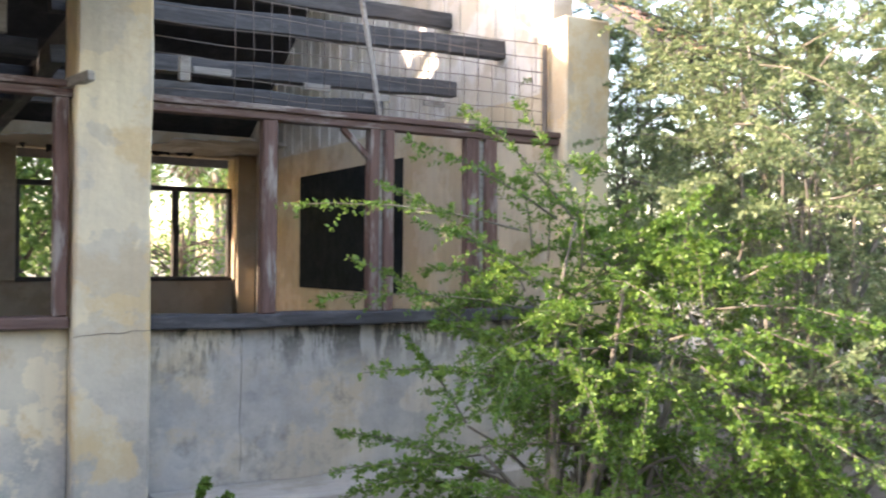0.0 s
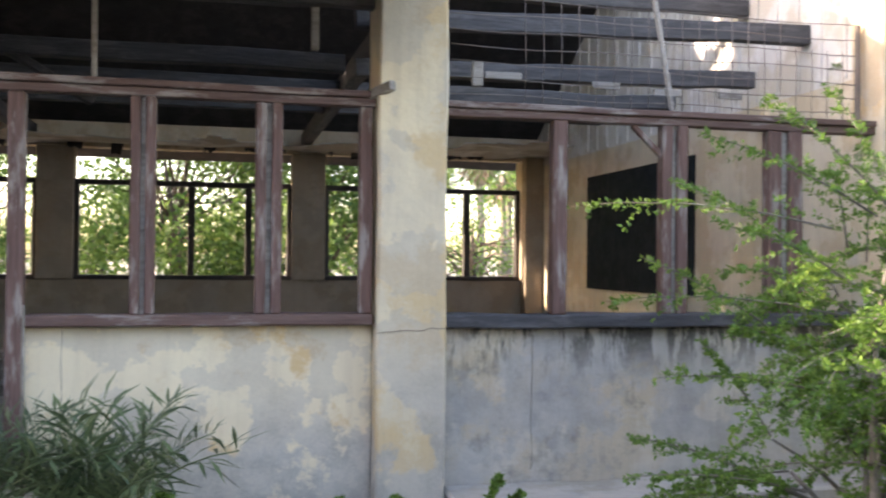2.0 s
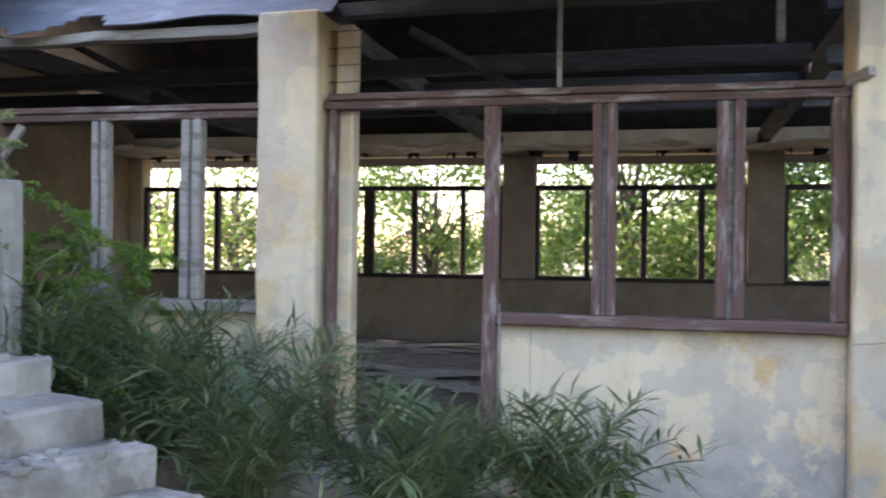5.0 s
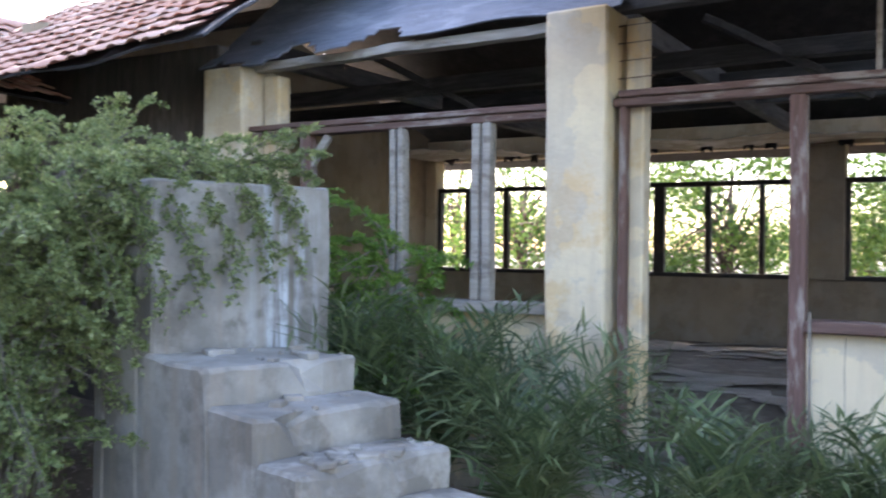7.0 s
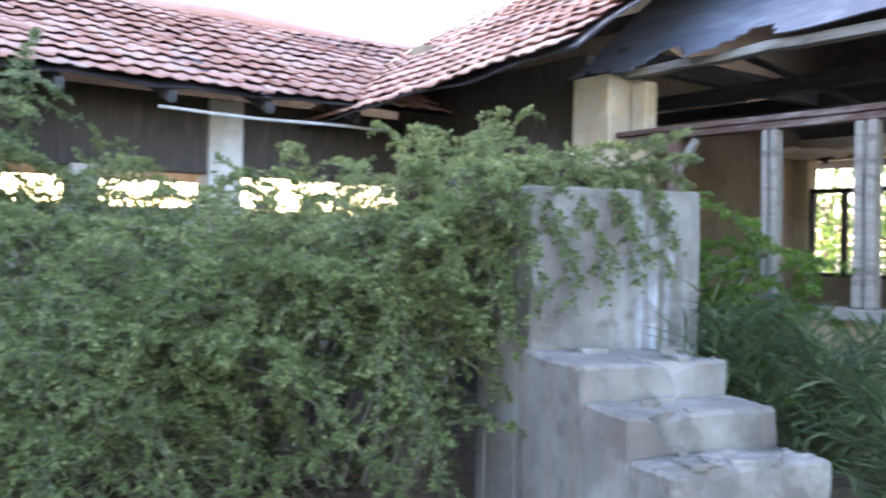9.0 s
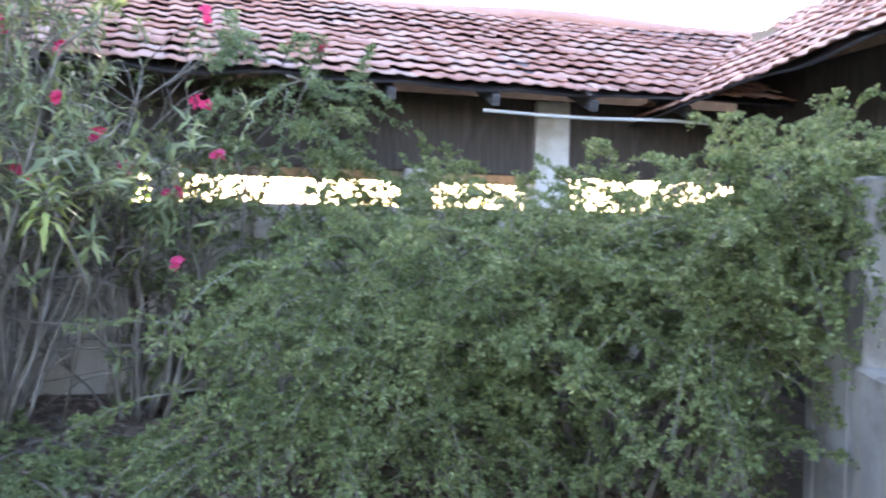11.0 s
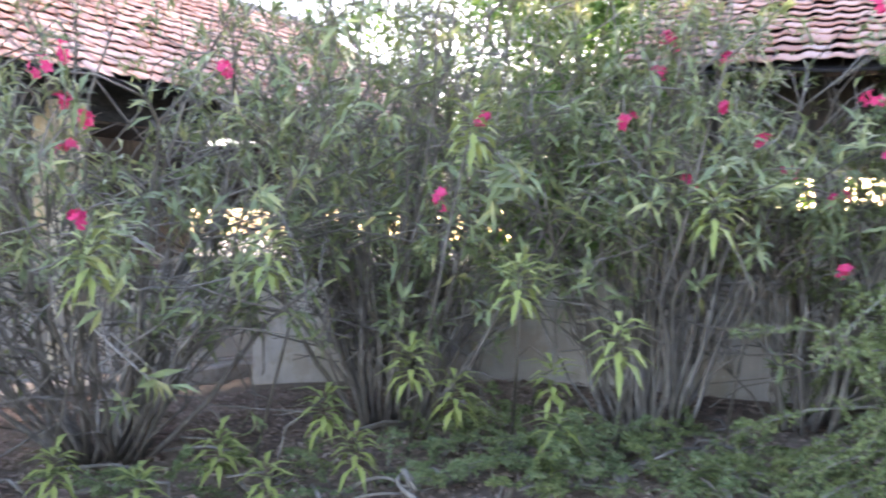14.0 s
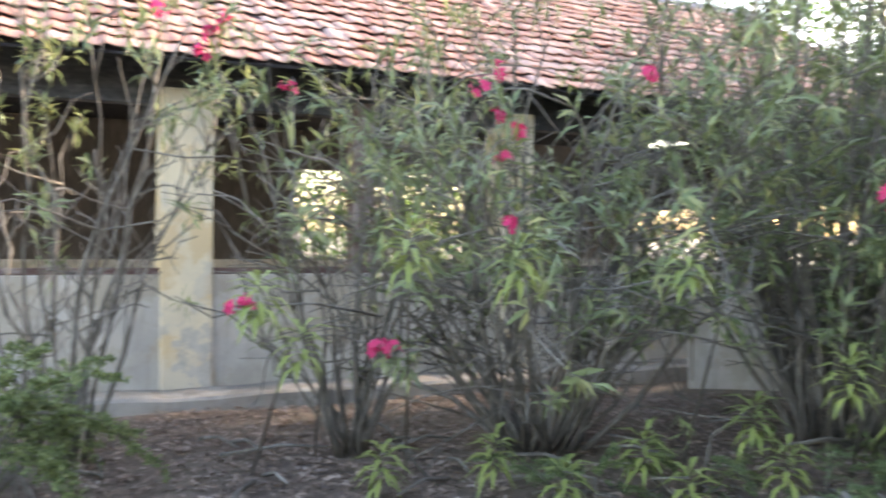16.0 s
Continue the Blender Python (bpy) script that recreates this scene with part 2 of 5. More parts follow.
def tank_concrete():
    """Bare concrete with pale whitewash runs down one part of the face."""
    m = plaster("whitewashed_concrete", (0.32, 0.305, 0.28), (0.18, 0.17, 0.152), (0.12, 0.108, 0.092), 0.0, 0.5, 0.3, 0.8)
    n, l = m.node_tree.nodes, m.node_tree.links
    b = n["Principled BSDF"]
    old = b.inputs["Base Color"].links[0].from_socket
    run = noise_fac(n, l, coords(n, l, (9, 9, 0.5)), 1.2, 6, 0.6, 0.5, 0.62)
    g, s = n.new("ShaderNodeNewGeometry"), n.new("ShaderNodeSeparateXYZ")
    l.new(g.outputs["Position"], s.inputs[0])
    up, down = n.new("ShaderNodeMapRange"), n.new("ShaderNodeMapRange")
    for r, lo, hi in ((up, 3.95, 4.15), (down, 4.5, 4.35)):
        r.inputs["From Min"].default_value, r.inputs["From Max"].default_value = lo, hi
        l.new(s.outputs[1], r.inputs["Value"])
    fac = times(n, l, times(n, l, up.outputs[0], down.outputs[0]), run)
    patchy = noise_fac(n, l, coords(n, l), 9.0, 6, 0.6, 0.3, 0.6)
    l.new(mix(n, l, times(n, l, times(n, l, fac, patchy), 0.8), old, (0.55, 0.6, 0.66)), b.inputs["Base Color"])
    return m


TANKM = tank_concrete()
SOIL = soil()

# ---- building helpers ----
rng = np.random.default_rng(7)


def mesh_object(name, verts, faces, mat, parent=None, label="", smooth=False):
    me = bpy.data.meshes.new(name)
    me.from_pydata(verts, [], faces)
    me.materials.append(mat)
    if smooth:
        me.polygons.foreach_set("use_smooth", [True] * len(me.polygons))
    me.update()
    ob = new(name, me)
    if parent is not None:
        ob.parent = parent
    return tagged(ob, label)


def part(name, bm, mat, parent=None, label=""):
    me = bpy.data.meshes.new(name)
    bm.to_mesh(me)
    bm.free()
    me.materials.append(mat)
    ob = new(name, me)
    if parent is not None:
        ob.parent = parent
    return tagged(ob, label)


def block(bm, x0, x1, y0, y1, z0, z1, bevel=0.0, wobble=0.0, cuts=0, m=None):
    """A box between the given limits, with worn edges; returns nothing, adds to bm."""
    g = bmesh.ops.create_cube(bm, size=1.0)
    vs = g["verts"]
    c, s = Vector(((x0 + x1) / 2, (y0 + y1) / 2, (z0 + z1) / 2)), (x1 - x0, y1 - y0, z1 - z0)
    for v in vs:
        v.co = Vector((v.co.x * s[0], v.co.y * s[1], v.co.z * s[2])) + c
    if cuts:
        i = max(range(3), key=lambda k: s[k])
        es = [e for e in {e for v in vs for e in v.link_edges} if abs(e.verts[0].co[i] - e.verts[1].co[i]) > s[i] * 0.9]
        bmesh.ops.subdivide_edges(bm, edges=es, cuts=cuts, use_grid_fill=True)
        vs = list(bm.verts)
    if bevel:
        es = list({e for v in vs for e in v.link_edges if len(e.link_faces) == 2 and e.calc_face_angle(0) > 0.5})
        bmesh.ops.bevel(bm, geom=es, offset=bevel, segments=1, affect='EDGES', clamp_overlap=True)
        vs = list(bm.verts)
    for v in vs:
        if wobble:
            v.co += Vector(noise.noise_vector(v.co * 2.3)) * wobble
        if m is not None:
            v.co = m @ v.co


def box(name, lim, mat, parent=None, label="", bevel=0.008, wobble=0.0, cuts=0, m=None):
    bm = bmesh.new()
    block(bm, *lim, bevel=bevel, wobble=wobble, cuts=cuts, m=m)
    return part(name, bm, mat, parent, label)


def beam(name, a, b, w, h, mat, parent=None, label="", wobble=0.012, cuts=6):
    """A squared timber from a to b."""
    a, b = Vector(a), Vector(b)
    d = b - a
    m = Matrix.Translation(a) @ d.to_track_quat('X', 'Z').to_matrix().to_4x4()
    return box(name, (0, d.length, -w / 2, w / 2, -h / 2, h / 2), mat, parent, label, 0.006, wobble, cuts, m)


def empty(name, loc, label, category, group="", kind=""):
    ob = new(name)
    ob.location = loc
    bpy.context.view_layer.update()
    return tagged(ob, label, category, group, kind)


def under(parent, *obs):
    for o in obs:
        o.parent = parent
        o.matrix_parent_inverse = Matrix.Translation(-parent.location)
    return obs


def tube_data(points, radii, sides=5):
    """Vertices and faces of a tapered tube along a line of points."""
    verts, faces = [], []
    pts = [Vector(p) for p in points]
    for i, p in enumerate(pts):
        d = (pts[min(i + 1, len(pts) - 1)] - pts[max(i - 1, 0)]).normalized()
        q = d.to_track_quat('Z', 'Y')
        for k in range(sides):
            a = 2 * math.pi * k / sides
            verts.append(p + q @ Vector((math.cos(a) * radii[i], math.sin(a) * radii[i], 0)))
    for i in range(len(pts) - 1):
        for k in range(sides):
            k2 = (k + 1) % sides
            faces.append((i * sides + k, i * sides + k2, (i + 1) * sides + k2, (i + 1) * sides + k))
    faces.append(tuple(range(sides))[::-1])
    faces.append(tuple((len(pts) - 1) * sides + k for k in range(sides)))
    return verts, faces


def tubes(name, lines, mat, parent=None, label="", sides=5):
    verts, faces = [], []
    for pts, radii in lines:
        v, f = tube_data(pts, radii, sides)
        o = len(verts)
        verts += v
        faces += [tuple(i + o for i in q) for q in f]
    return mesh_object(name, verts, faces, mat, parent, label, True)


# ---- setting: ground ----
FL = 0.38          # floor of the long building
D = 5.7            # its front
B = 13.25          # inner face of its back wall
G = 4.6            # inner face of its east gable
W = -8.4           # west wing's front
S = -7.9           # south wing's front


def ground_z(x, y):
    west = min(max((-x - 4.0) / 4.5, 0.0), 1.0)
    mid = 1 - min(max((y + 2.5) / -3.5, 0.0), 1.0)
    return 0.33 * west * west * (3 - 2 * west) * mid * (1 - min(max((-x - 12.0) / 4.0, 0.0), 1.0)) + 0.05 * noise.noise(Vector((x * 0.6, y * 0.6, 0))) - 0.02


def build_ground():
    axis = [-900, -300, -120, -60, -35, -22] + list(np.arange(-16, 16.1, 0.4)) + [22, 35, 60, 120, 300, 900]
    n = len(axis)
    verts = [(x, y, ground_z(x, y) if abs(x) < 17 and abs(y) < 17 else -0.05) for y in axis for x in axis]
    faces = [(j * n + i, j * n + i + 1, (j + 1) * n + i + 1, (j + 1) * n + i) for j in range(n - 1) for i in range(n - 1)]
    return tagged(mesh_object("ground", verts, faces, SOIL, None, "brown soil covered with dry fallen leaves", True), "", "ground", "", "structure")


build_ground()


def structure(name, lim, mat, label, bevel=0.01, wobble=0.0, cuts=0):
    return tagged(box(name, lim, mat, None, label, bevel, wobble, cuts), "", name.rsplit("_", 1)[0] if name[-1].isdigit() else name.split("_")[0], "", "structure")


# ---- setting: long classroom building ----
structure("floor", (-8.7, 4.95, 5.81, 13.55, -0.1, FL), FLOORM, "dusty concrete floor strewn with broken boards")
structure("ledge", (1.36, 5.6, 5.3, 5.77, -0.1, 0.17), GREYWALL, "pale grey concrete ledge along the foot of the wall", 0.02, 0.02, 20)
structure("ledge_2", (-2.23, -1.0, 5.2, 5.78, -0.1, 0.29), GREYWALL, "grey concrete doorstep below the open doorway", 0.02, 0.02, 6)
structure("wall_south_1", (1.34, 4.45, 5.78, 5.93, -0.1, 1.16), MOULDY, "low grey rendered wall with black mould under the sill", 0.015, 0.006, 12)
structure("wall_south_2", (-1.12, 0.91, 5.78, 5.93, -0.1, 1.19), CREAM, "low cream plastered wall with ochre and grey patches", 0.012, 0.006, 12)
structure("wall_south_3", (-5.21, -2.66, 5.78, 5.93, -0.1, 1.21), CREAM, "low cream plastered wall behind palm fronds", 0.012, 0.006, 12)
# The shadow under the eaves is put into this wall's colour.
structure("wall_south_4", (-8.55, -5.69, 5.78, 5.93, -0.1, 3.3), SHADEWALL, "wall under the eaves, darkened to stand for shade", 0.012)
structure("pillar_1", (0.91, 1.34, 5.62, 6.02, -0.1, 3.62), CREAM_PILLAR, "square cream plastered pillar with peeling ochre patches", 0.014, 0.012, 14)
structure("pillar_2", (-2.66, -2.25, 5.62, 6.02, -0.1, 3.16), CREAM_PILLAR, "square cream plastered pillar with a broken top", 0.014, 0.012, 14)
structure("pillar_3", (-5.69, -5.27, 5.62, 6.02, -0.1, 3.06), CREAM_PILLAR, "square cream plastered pillar rising out of the bushes", 0.014, 0.012, 14)
structure("pillar_4", (4.45, 4.89, 5.62, 5.96, -0.1, 3.5), CREAM_PILLAR, "square cream corner pillar with rusty stains", 0.014, 0.012, 14)
structure("jamb_1", (-2.2, -2.08, 5.82, 5.96, 0.29, 3.1), CREAM_PILLAR, "cream plastered door jamb beside the pillar", 0.01, 0.006, 10)
structure("jamb_2", (-5.24, -5.08, 5.84, 5.98, 0.29, 3.0), CREAM_PILLAR, "cream plastered jamb beside the pillar", 0.01, 0.006, 10)



def crack(points, name, of):
    """A dark hairline crack along a wall face."""
    o = tubes("crack", [(points, [0.0016] * len(points))], CHAR, None, "dark hairline crack", 4)
    o.parent = bpy.data.objects[of]


rc = random.Random(3)
crack([(0.91 + 0.43 * i / 9, 5.618, 1.15 + rc.uniform(-0.008, 0.008) + 0.003 * i) for i in range(10)], "crack", "pillar_1")
crack([(1.95 + rc.uniform(-0.01, 0.01), 5.778, 1.12 - 0.11 * i) for i in range(9)], "crack", "wall_south_1")
crack([(-0.9 + rc.uniform(-0.004, 0.004), 5.779, 1.17 - 0.1 * i) for i in range(8)], "crack", "wall_south_2")

SLOPE = 0.62
EAVE_Y, EAVE_Z, RIDGE_Y = 4.55, 3.02, 9.3
RIDGE_Z = EAVE_Z + SLOPE * (RIDGE_Y - EAVE_Y)
BACK_Y = 2 * RIDGE_Y - EAVE_Y


def gable():
    """East gable wall up to the roof, in panels of plaster below and boards above."""
    def prism(name, poly, x0, x1, mat, label):
        n = len(poly)
        verts = [(x0, y, z) for y, z in poly] + [(x1, y, z) for y, z in poly]
        faces = [tuple(range(n)), tuple(range(2 * n - 1, n - 1, -1))] + [(i, i + n, (i + 1) % n + n, (i + 1) % n) for i in range(n)]
        bm = bmesh.new()
        vs = [bm.verts.new(v) for v in verts]
        for f in faces:
            bm.faces.new([vs[i] for i in f])
        bmesh.ops.recalc_face_normals(bm, faces=bm.faces)
        return tagged(part(name, bm, mat, None, label), "", "wall", "", "structure")
    roof = lambda y: EAVE_Z - 0.06 + SLOPE * (min(y, 2 * RIDGE_Y - y) - EAVE_Y)
    prism("wall_east", [(5.98, -0.1), (13.45, -0.1), (13.45, 2.98), (5.98, 2.98)], G, G + 0.2, INNER, "cream plastered end wall with a painted blackboard")
    up = prism("wall_east_2", [(5.98, 2.98), (13.45, 2.98), (13.45, roof(13.45)), (RIDGE_Y, roof(RIDGE_Y)), (5.98, roof(5.98))], G + 0.004, G + 0.2, PANEL, "pale boarded gable above the plastered wall")
    prism("wall_west", [(5.95, -0.1), (13.25, -0.1), (13.25, roof(13.25)), (RIDGE_Y, 4.6), (5.95, roof(5.95))], -8.55, -8.35, INNER_BROWN, "brown plastered end wall of the classroom")
    y = 6.2
    while y < 13.3:
        box("batten", (G - 0.014, G + 0.004, y, y + 0.035, 3.0, roof(y) - 0.05), PANEL, up, "", 0.003)
        y += 0.3


gable()
board = tagged(box("blackboard", (G - 0.02, G - 0.002, 8.5, 11.29, 1.24, 2.67), BOARD, None, "black painted school blackboard on the end wall", 0.004), "", "blackboard")
structure("wall_corner", (4.32, 4.6, 13.0, 13.25, FL, 3.1), INNER_BROWN, "brown stained corner pier between window and end wall")

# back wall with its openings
structure("wall_north", (-8.55, 4.8, 13.25, 13.45, -0.1, 1.29), INNER_BROWN, "brownish wall under the rear windows", 0.008)
structure("lintel", (-8.55, 4.8, 13.25, 13.45, 3.06, 3.4), INNER, "cream lintel over the rear windows")
PIERS = ((0.94, 1.41), (-2.4, -1.93), (-5.95, -5.3), (-8.55, -8.15), (4.31, 4.8))
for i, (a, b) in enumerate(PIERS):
    structure("pier_%d" % (i + 1), (a, b, 13.18, 13.45, 1.29, 3.06), INNER_BROWN if i < 3 else INNER, "plastered pier between the rear windows")


def rear_window(i, x0, x1, posts, label):
    """Dark iron frame: sill, transom, mullions; the glass is gone."""
    w = empty("window_%d" % i, ((x0 + x1) / 2, 13.3, 1.29), label, "window", "rear windows", "structure")
    obs = [box("sill", (x0, x1, 13.22, 13.4, 1.285, 1.345), IRON, None, "", 0.006, 0.004, 8),
           box("transom", (x0, x1, 13.24, 13.36, 2.56, 2.63), IRON, None, "", 0.006, 0.006, 8),
           box("jamb", (x0, x0 + 0.06, 13.24, 13.36, 1.345, 2.56), IRON),
           box("jamb", (x1 - 0.06, x1, 13.24, 13.36, 1.345, 2.56), IRON)]
    for p, wd in posts:
        obs.append(box("mullion", (p - wd / 2, p + wd / 2, 13.25, 13.35, 1.345, 2.56), IRON, None, "", 0.006, 0.006, 4))
    under(w, *obs)


rear_window(1, 1.41, 4.31, ((3.5, 0.09), (2.45, 0.09)), "dark iron window frame without glass in the rear wall")
rear_window(2, -1.93, 0.94, ((-0.42, 0.09), (0.35, 0.09), (-1.2, 0.07)), "dark iron window frame without glass in the rear wall")
rear_window(3, -5.3, -2.4, ((-4.42, 0.16), (-3.72, 0.08), (-2.99, 0.07)), "dark iron window frame without glass in the rear wall")
rear_window(4, -8.15, -5.95, ((-6.9, 0.09), (-7.6, 0.08)), "dark iron window frame without glass in the rear wall")


# ---- front timber frames ----
def front_frame(name, x0, x1, zs, zh, posts, label):
    """Sill rail, header rails and uprights of one bay. posts: left and right edges, and their foot."""
    w = empty(name, ((x0 + x1) / 2, D + 0.06, zs), label, "window frame", "front window frames")
    obs = [box("header", (x0 - 0.1, x1 + 0.02, D + 0.0, D + 0.1, zh, zh + 0.05), WOOD_H, None, "", 0.006, 0.006, 10),
           box("top_rail", (x0 - 0.06, x1 + 0.02, D - 0.02, D + 0.1, zh + 0.054, zh + 0.095), WOOD_H, None, "", 0.006, 0.006, 10)]
    for a, b, z0, mat in posts:
        if b - a > 0.12:
            w3 = (b - a) * 0.4
            obs.append(box("upright", (a, a + w3, D + 0.004, D + 0.096, z0, zh), mat, None, "", 0.008, 0.008, 8))
            obs.append(box("upright", (b - w3, b, D - 0.004, D + 0.09, z0, zh), mat, None, "", 0.008, 0.008, 8))
            obs.append(box("stop", (a + w3, b - w3, D + 0.035, D + 0.075, z0, zh), GREYWOOD, None, "", 0.004, 0.003, 6))
        else:
            obs.append(box("upright", (a, b, D + 0.004, D + 0.096, z0, zh), mat, None, "", 0.008, 0.008, 8))
    under(w, *obs)
    return w


f1 = front_frame("window_frame", 1.36, 4.45, 1.16, 2.5, ((2.06, 2.16, 1.25, WOOD_V), (2.83, 3.01, 1.25, WOOD_V), (3.62, 3.88, 1.25, WOOD_V)), "weathered brown timber window frame with wire mesh above")
under(f1, box("sill_rail", (1.34, 4.45, D - 0.03, D + 0.22, 1.162, 1.25), CHAR, None, "blackened split sill", 0.01, 0.012, 16))
under(f1, beam("brace", (2.63, D + 0.05, 2.5), (2.84, D + 0.05, 2.3), 0.04, 0.04, WOOD_V, None, "", 0.002, 1))
f2 = front_frame("window_frame", -2.14, 0.9, 1.19, 2.53, ((-1.19, -1.1, FL, WOOD_V), (-0.53, -0.39, 1.26, WOOD_V), (0.18, 0.34, 1.26, WOOD_V), (0.81, 0.89, 1.26, WOOD_V), (-2.2, -2.155, 0.29, WOOD_V)), "weathered brown timber frame with an open doorway")
under(f2, box("sill_rail", (-1.1, 0.9, D - 0.02, D + 0.22, 1.192, 1.26), WOOD_H, None, "", 0.01, 0.008, 14))
under(f2, beam("rod", (-0.74, D + 0.05, 2.62), (-0.74, D + 0.05, 3.5), 0.03, 0.03, GREYWOOD, None, "", 0.003, 2))
under(f2, beam("rail_end", (0.86, D + 0.05, 2.6), (0.98, D - 0.16, 2.64), 0.05, 0.06, GREYWOOD, None, "", 0.002, 1))
f3 = front_frame("window_frame", -5.2, -2.66, 1.21, 2.49, ((-3.92, -3.8, 1.29, GREYWOOD), (-3.25, -3.1, 1.29, GREYWOOD), (-4.75, -4.65, 1.29, WOOD_V)), "grey weathered timber window frame above palm fronds")
under(f3, box("sill_rail", (-5.2, -2.66, D - 0.02, D + 0.22, 1.212, 1.29), GREYWOOD, None, "", 0.01, 0.008, 14))
under(f3, beam("brace", (-4.72, D + 0.05, 2.2), (-4.5, D + 0.05, 2.48), 0.05, 0.06, GREYWOOD, None, "", 0.002, 1))

# wire mesh over the east bay
wm = empty("wire_mesh", (2.9, D + 0.12, 2.6), "rusted welded wire mesh nailed above the window frame", "wire mesh")

x = 1.9
while x < 4.44:
    top = 3.3 if x < 3.9 else 3.1
    under(wm, tubes("wire", [([(x, D + 0.12, 2.6), (x + 0.01, D + 0.125, 2.95), (x, D + 0.12, top)], [0.0035] * 3)], WIRE, None, "", 3))
    x += 0.125
z = 2.66
while z < 3.3:
    pts = [(xx, D + 0.12, z + 0.008 * math.sin(xx * 5 + z * 9)) for xx in np.arange(1.4, 4.46, 0.2)]
    under(wm, tubes("wire", [(pts, [0.0035] * len(pts))], WIRE, None, "", 3))
    z += 0.105
under(wm, beam("post", (4.4, D + 0.12, 2.5), (4.4, D + 0.12, 3.3), 0.035, 0.035, WIRE, None, "rusted iron post", 0.002, 2))
under(wm, beam("leaning_rod", (2.94, D + 0.08, 2.58), (2.78, D + 0.08, 3.45), 0.035, 0.03, GREYWOOD, None, "thin grey leaning lath", 0.003, 3))
wm2 = empty("wire_mesh", (-2.12, D + 0.11, 2.6), "short rusted wires beside the pillar", "wire mesh")
for z in (2.72, 2.83, 2.94, 3.05):
    under(wm2, tubes("wire", [([(-2.24, D + 0.1, z), (-2.0, D + 0.1, z + 0.004)], [0.004] * 2)], WIRE, None, "", 3))

# ---- roof timbers of the long building ----
def timber(name, a, b, w, h, mat, label, wobble=0.02):
    return tagged(beam(name, a, b, w, h, mat, None, label, wobble, 10), "", "beam", "roof timbers")


timber("wall_plate", (-5.5, D + 0.12, 3.06), (-2.62, D + 0.12, 3.1), 0.12, 0.07, GREYWOOD, "grey charred wall plate between two pillars")
timber("wall_plate", (-2.3, D + 0.16, 3.19), (0.95, D + 0.16, 3.22), 0.12, 0.09, CHAR, "charred wall plate above the open front")
timber("wall_plate", (1.3, D + 0.22, 2.665), (3.0, D + 0.22, 2.675), 0.14, 0.1, CHAR, "split charred timber lying on the window frame")
timber("purlin", (0.9, 6.7, 3.33), (4.6, 6.7, 3.45), 0.12, 0.15, CHAR, "long charred purlin under the broken roof")
timber("purlin", (0.9, 6.7, 2.97), (4.1, 6.7, 3.05), 0.12, 0.13, CHAR, "broken charred purlin ending in the air")
timber("purlin", (0.9, 7.6, 3.85), (4.6, 7.6, 3.9), 0.12, 0.14, CHAR, "long charred purlin under the roof")
timber("purlin", (-8.3, 7.2, 3.06), (0.9, 7.2, 3.1), 0.12, 0.13, CHAR, "charred purlin across the dark roof space")
timber("purlin", (-8.3, 7.7, 4.1), (0.9, 7.7, 4.1), 0.12, 0.14, CHAR, "charred purlin across the dark roof space")
timber("purlin", (-8.3, 11.4, 3.6), (4.6, 11.4, 3.6), 0.12, 0.14, CHAR, "charred purlin across the dark roof space")
timber("purlin", (-8.3, 10.2, 3.25), (4.3, 10.2, 3.28), 0.1, 0.16, CHAR, "charred ceiling joist under the rear slope")
timber("purlin", (-8.3, 8.8, 3.2), (1.6, 8.8, 3.2), 0.1, 0.14, CHAR, "charred ceiling joist under the roof")
for x in (-5.4, -2.45, 1.12):
    timber("tie_beam", (x, 5.9, 3.24), (x, 13.2, 3.24), 0.12, 0.18, CHAR_Y, "charred tie beam spanning the classroom")
for x0 in (-5.4, -2.45):
    timber("truss_strut", (x0 + 0.4, 7.0, 3.35), (x0 + 1.5, 7.4, 2.75), 0.1, 0.06, CHAR, "fallen dark board hanging in the roof space")
for dx, x0, z0, y0 in ((0.28, 1.85, 3.03, 6.62), (0.22, 2.7, 3.0, 6.62), (0.24, 3.2, 2.97, 6.62), (0.2, 3.75, 2.97, 6.62)):
    tagged(box("wood_cleat", (x0, x0 + dx, y0 - 0.03, y0, z0 - 0.1, z0 - 0.05), GREYWOOD, None, "short grey cleat nailed to a charred purlin", 0.004, 0.004, 2), "", "cleat", "cleats")
tagged(box("wood_cleat", (1.55, 1.62, D + 0.12, D + 0.16, 2.72, 2.88), GREYWOOD, None, "short grey upright cleat above the window frame", 0.006, 0.004, 2), "", "cleat", "cleats")
tagged(box("wood_cleat", (0.52, 0.57, D + 0.2, D + 0.24, 2.9, 3.2), GREYWOOD, None, "short pale cleat hanging from the roof", 0.006, 0.004, 2), "", "cleat", "cleats")


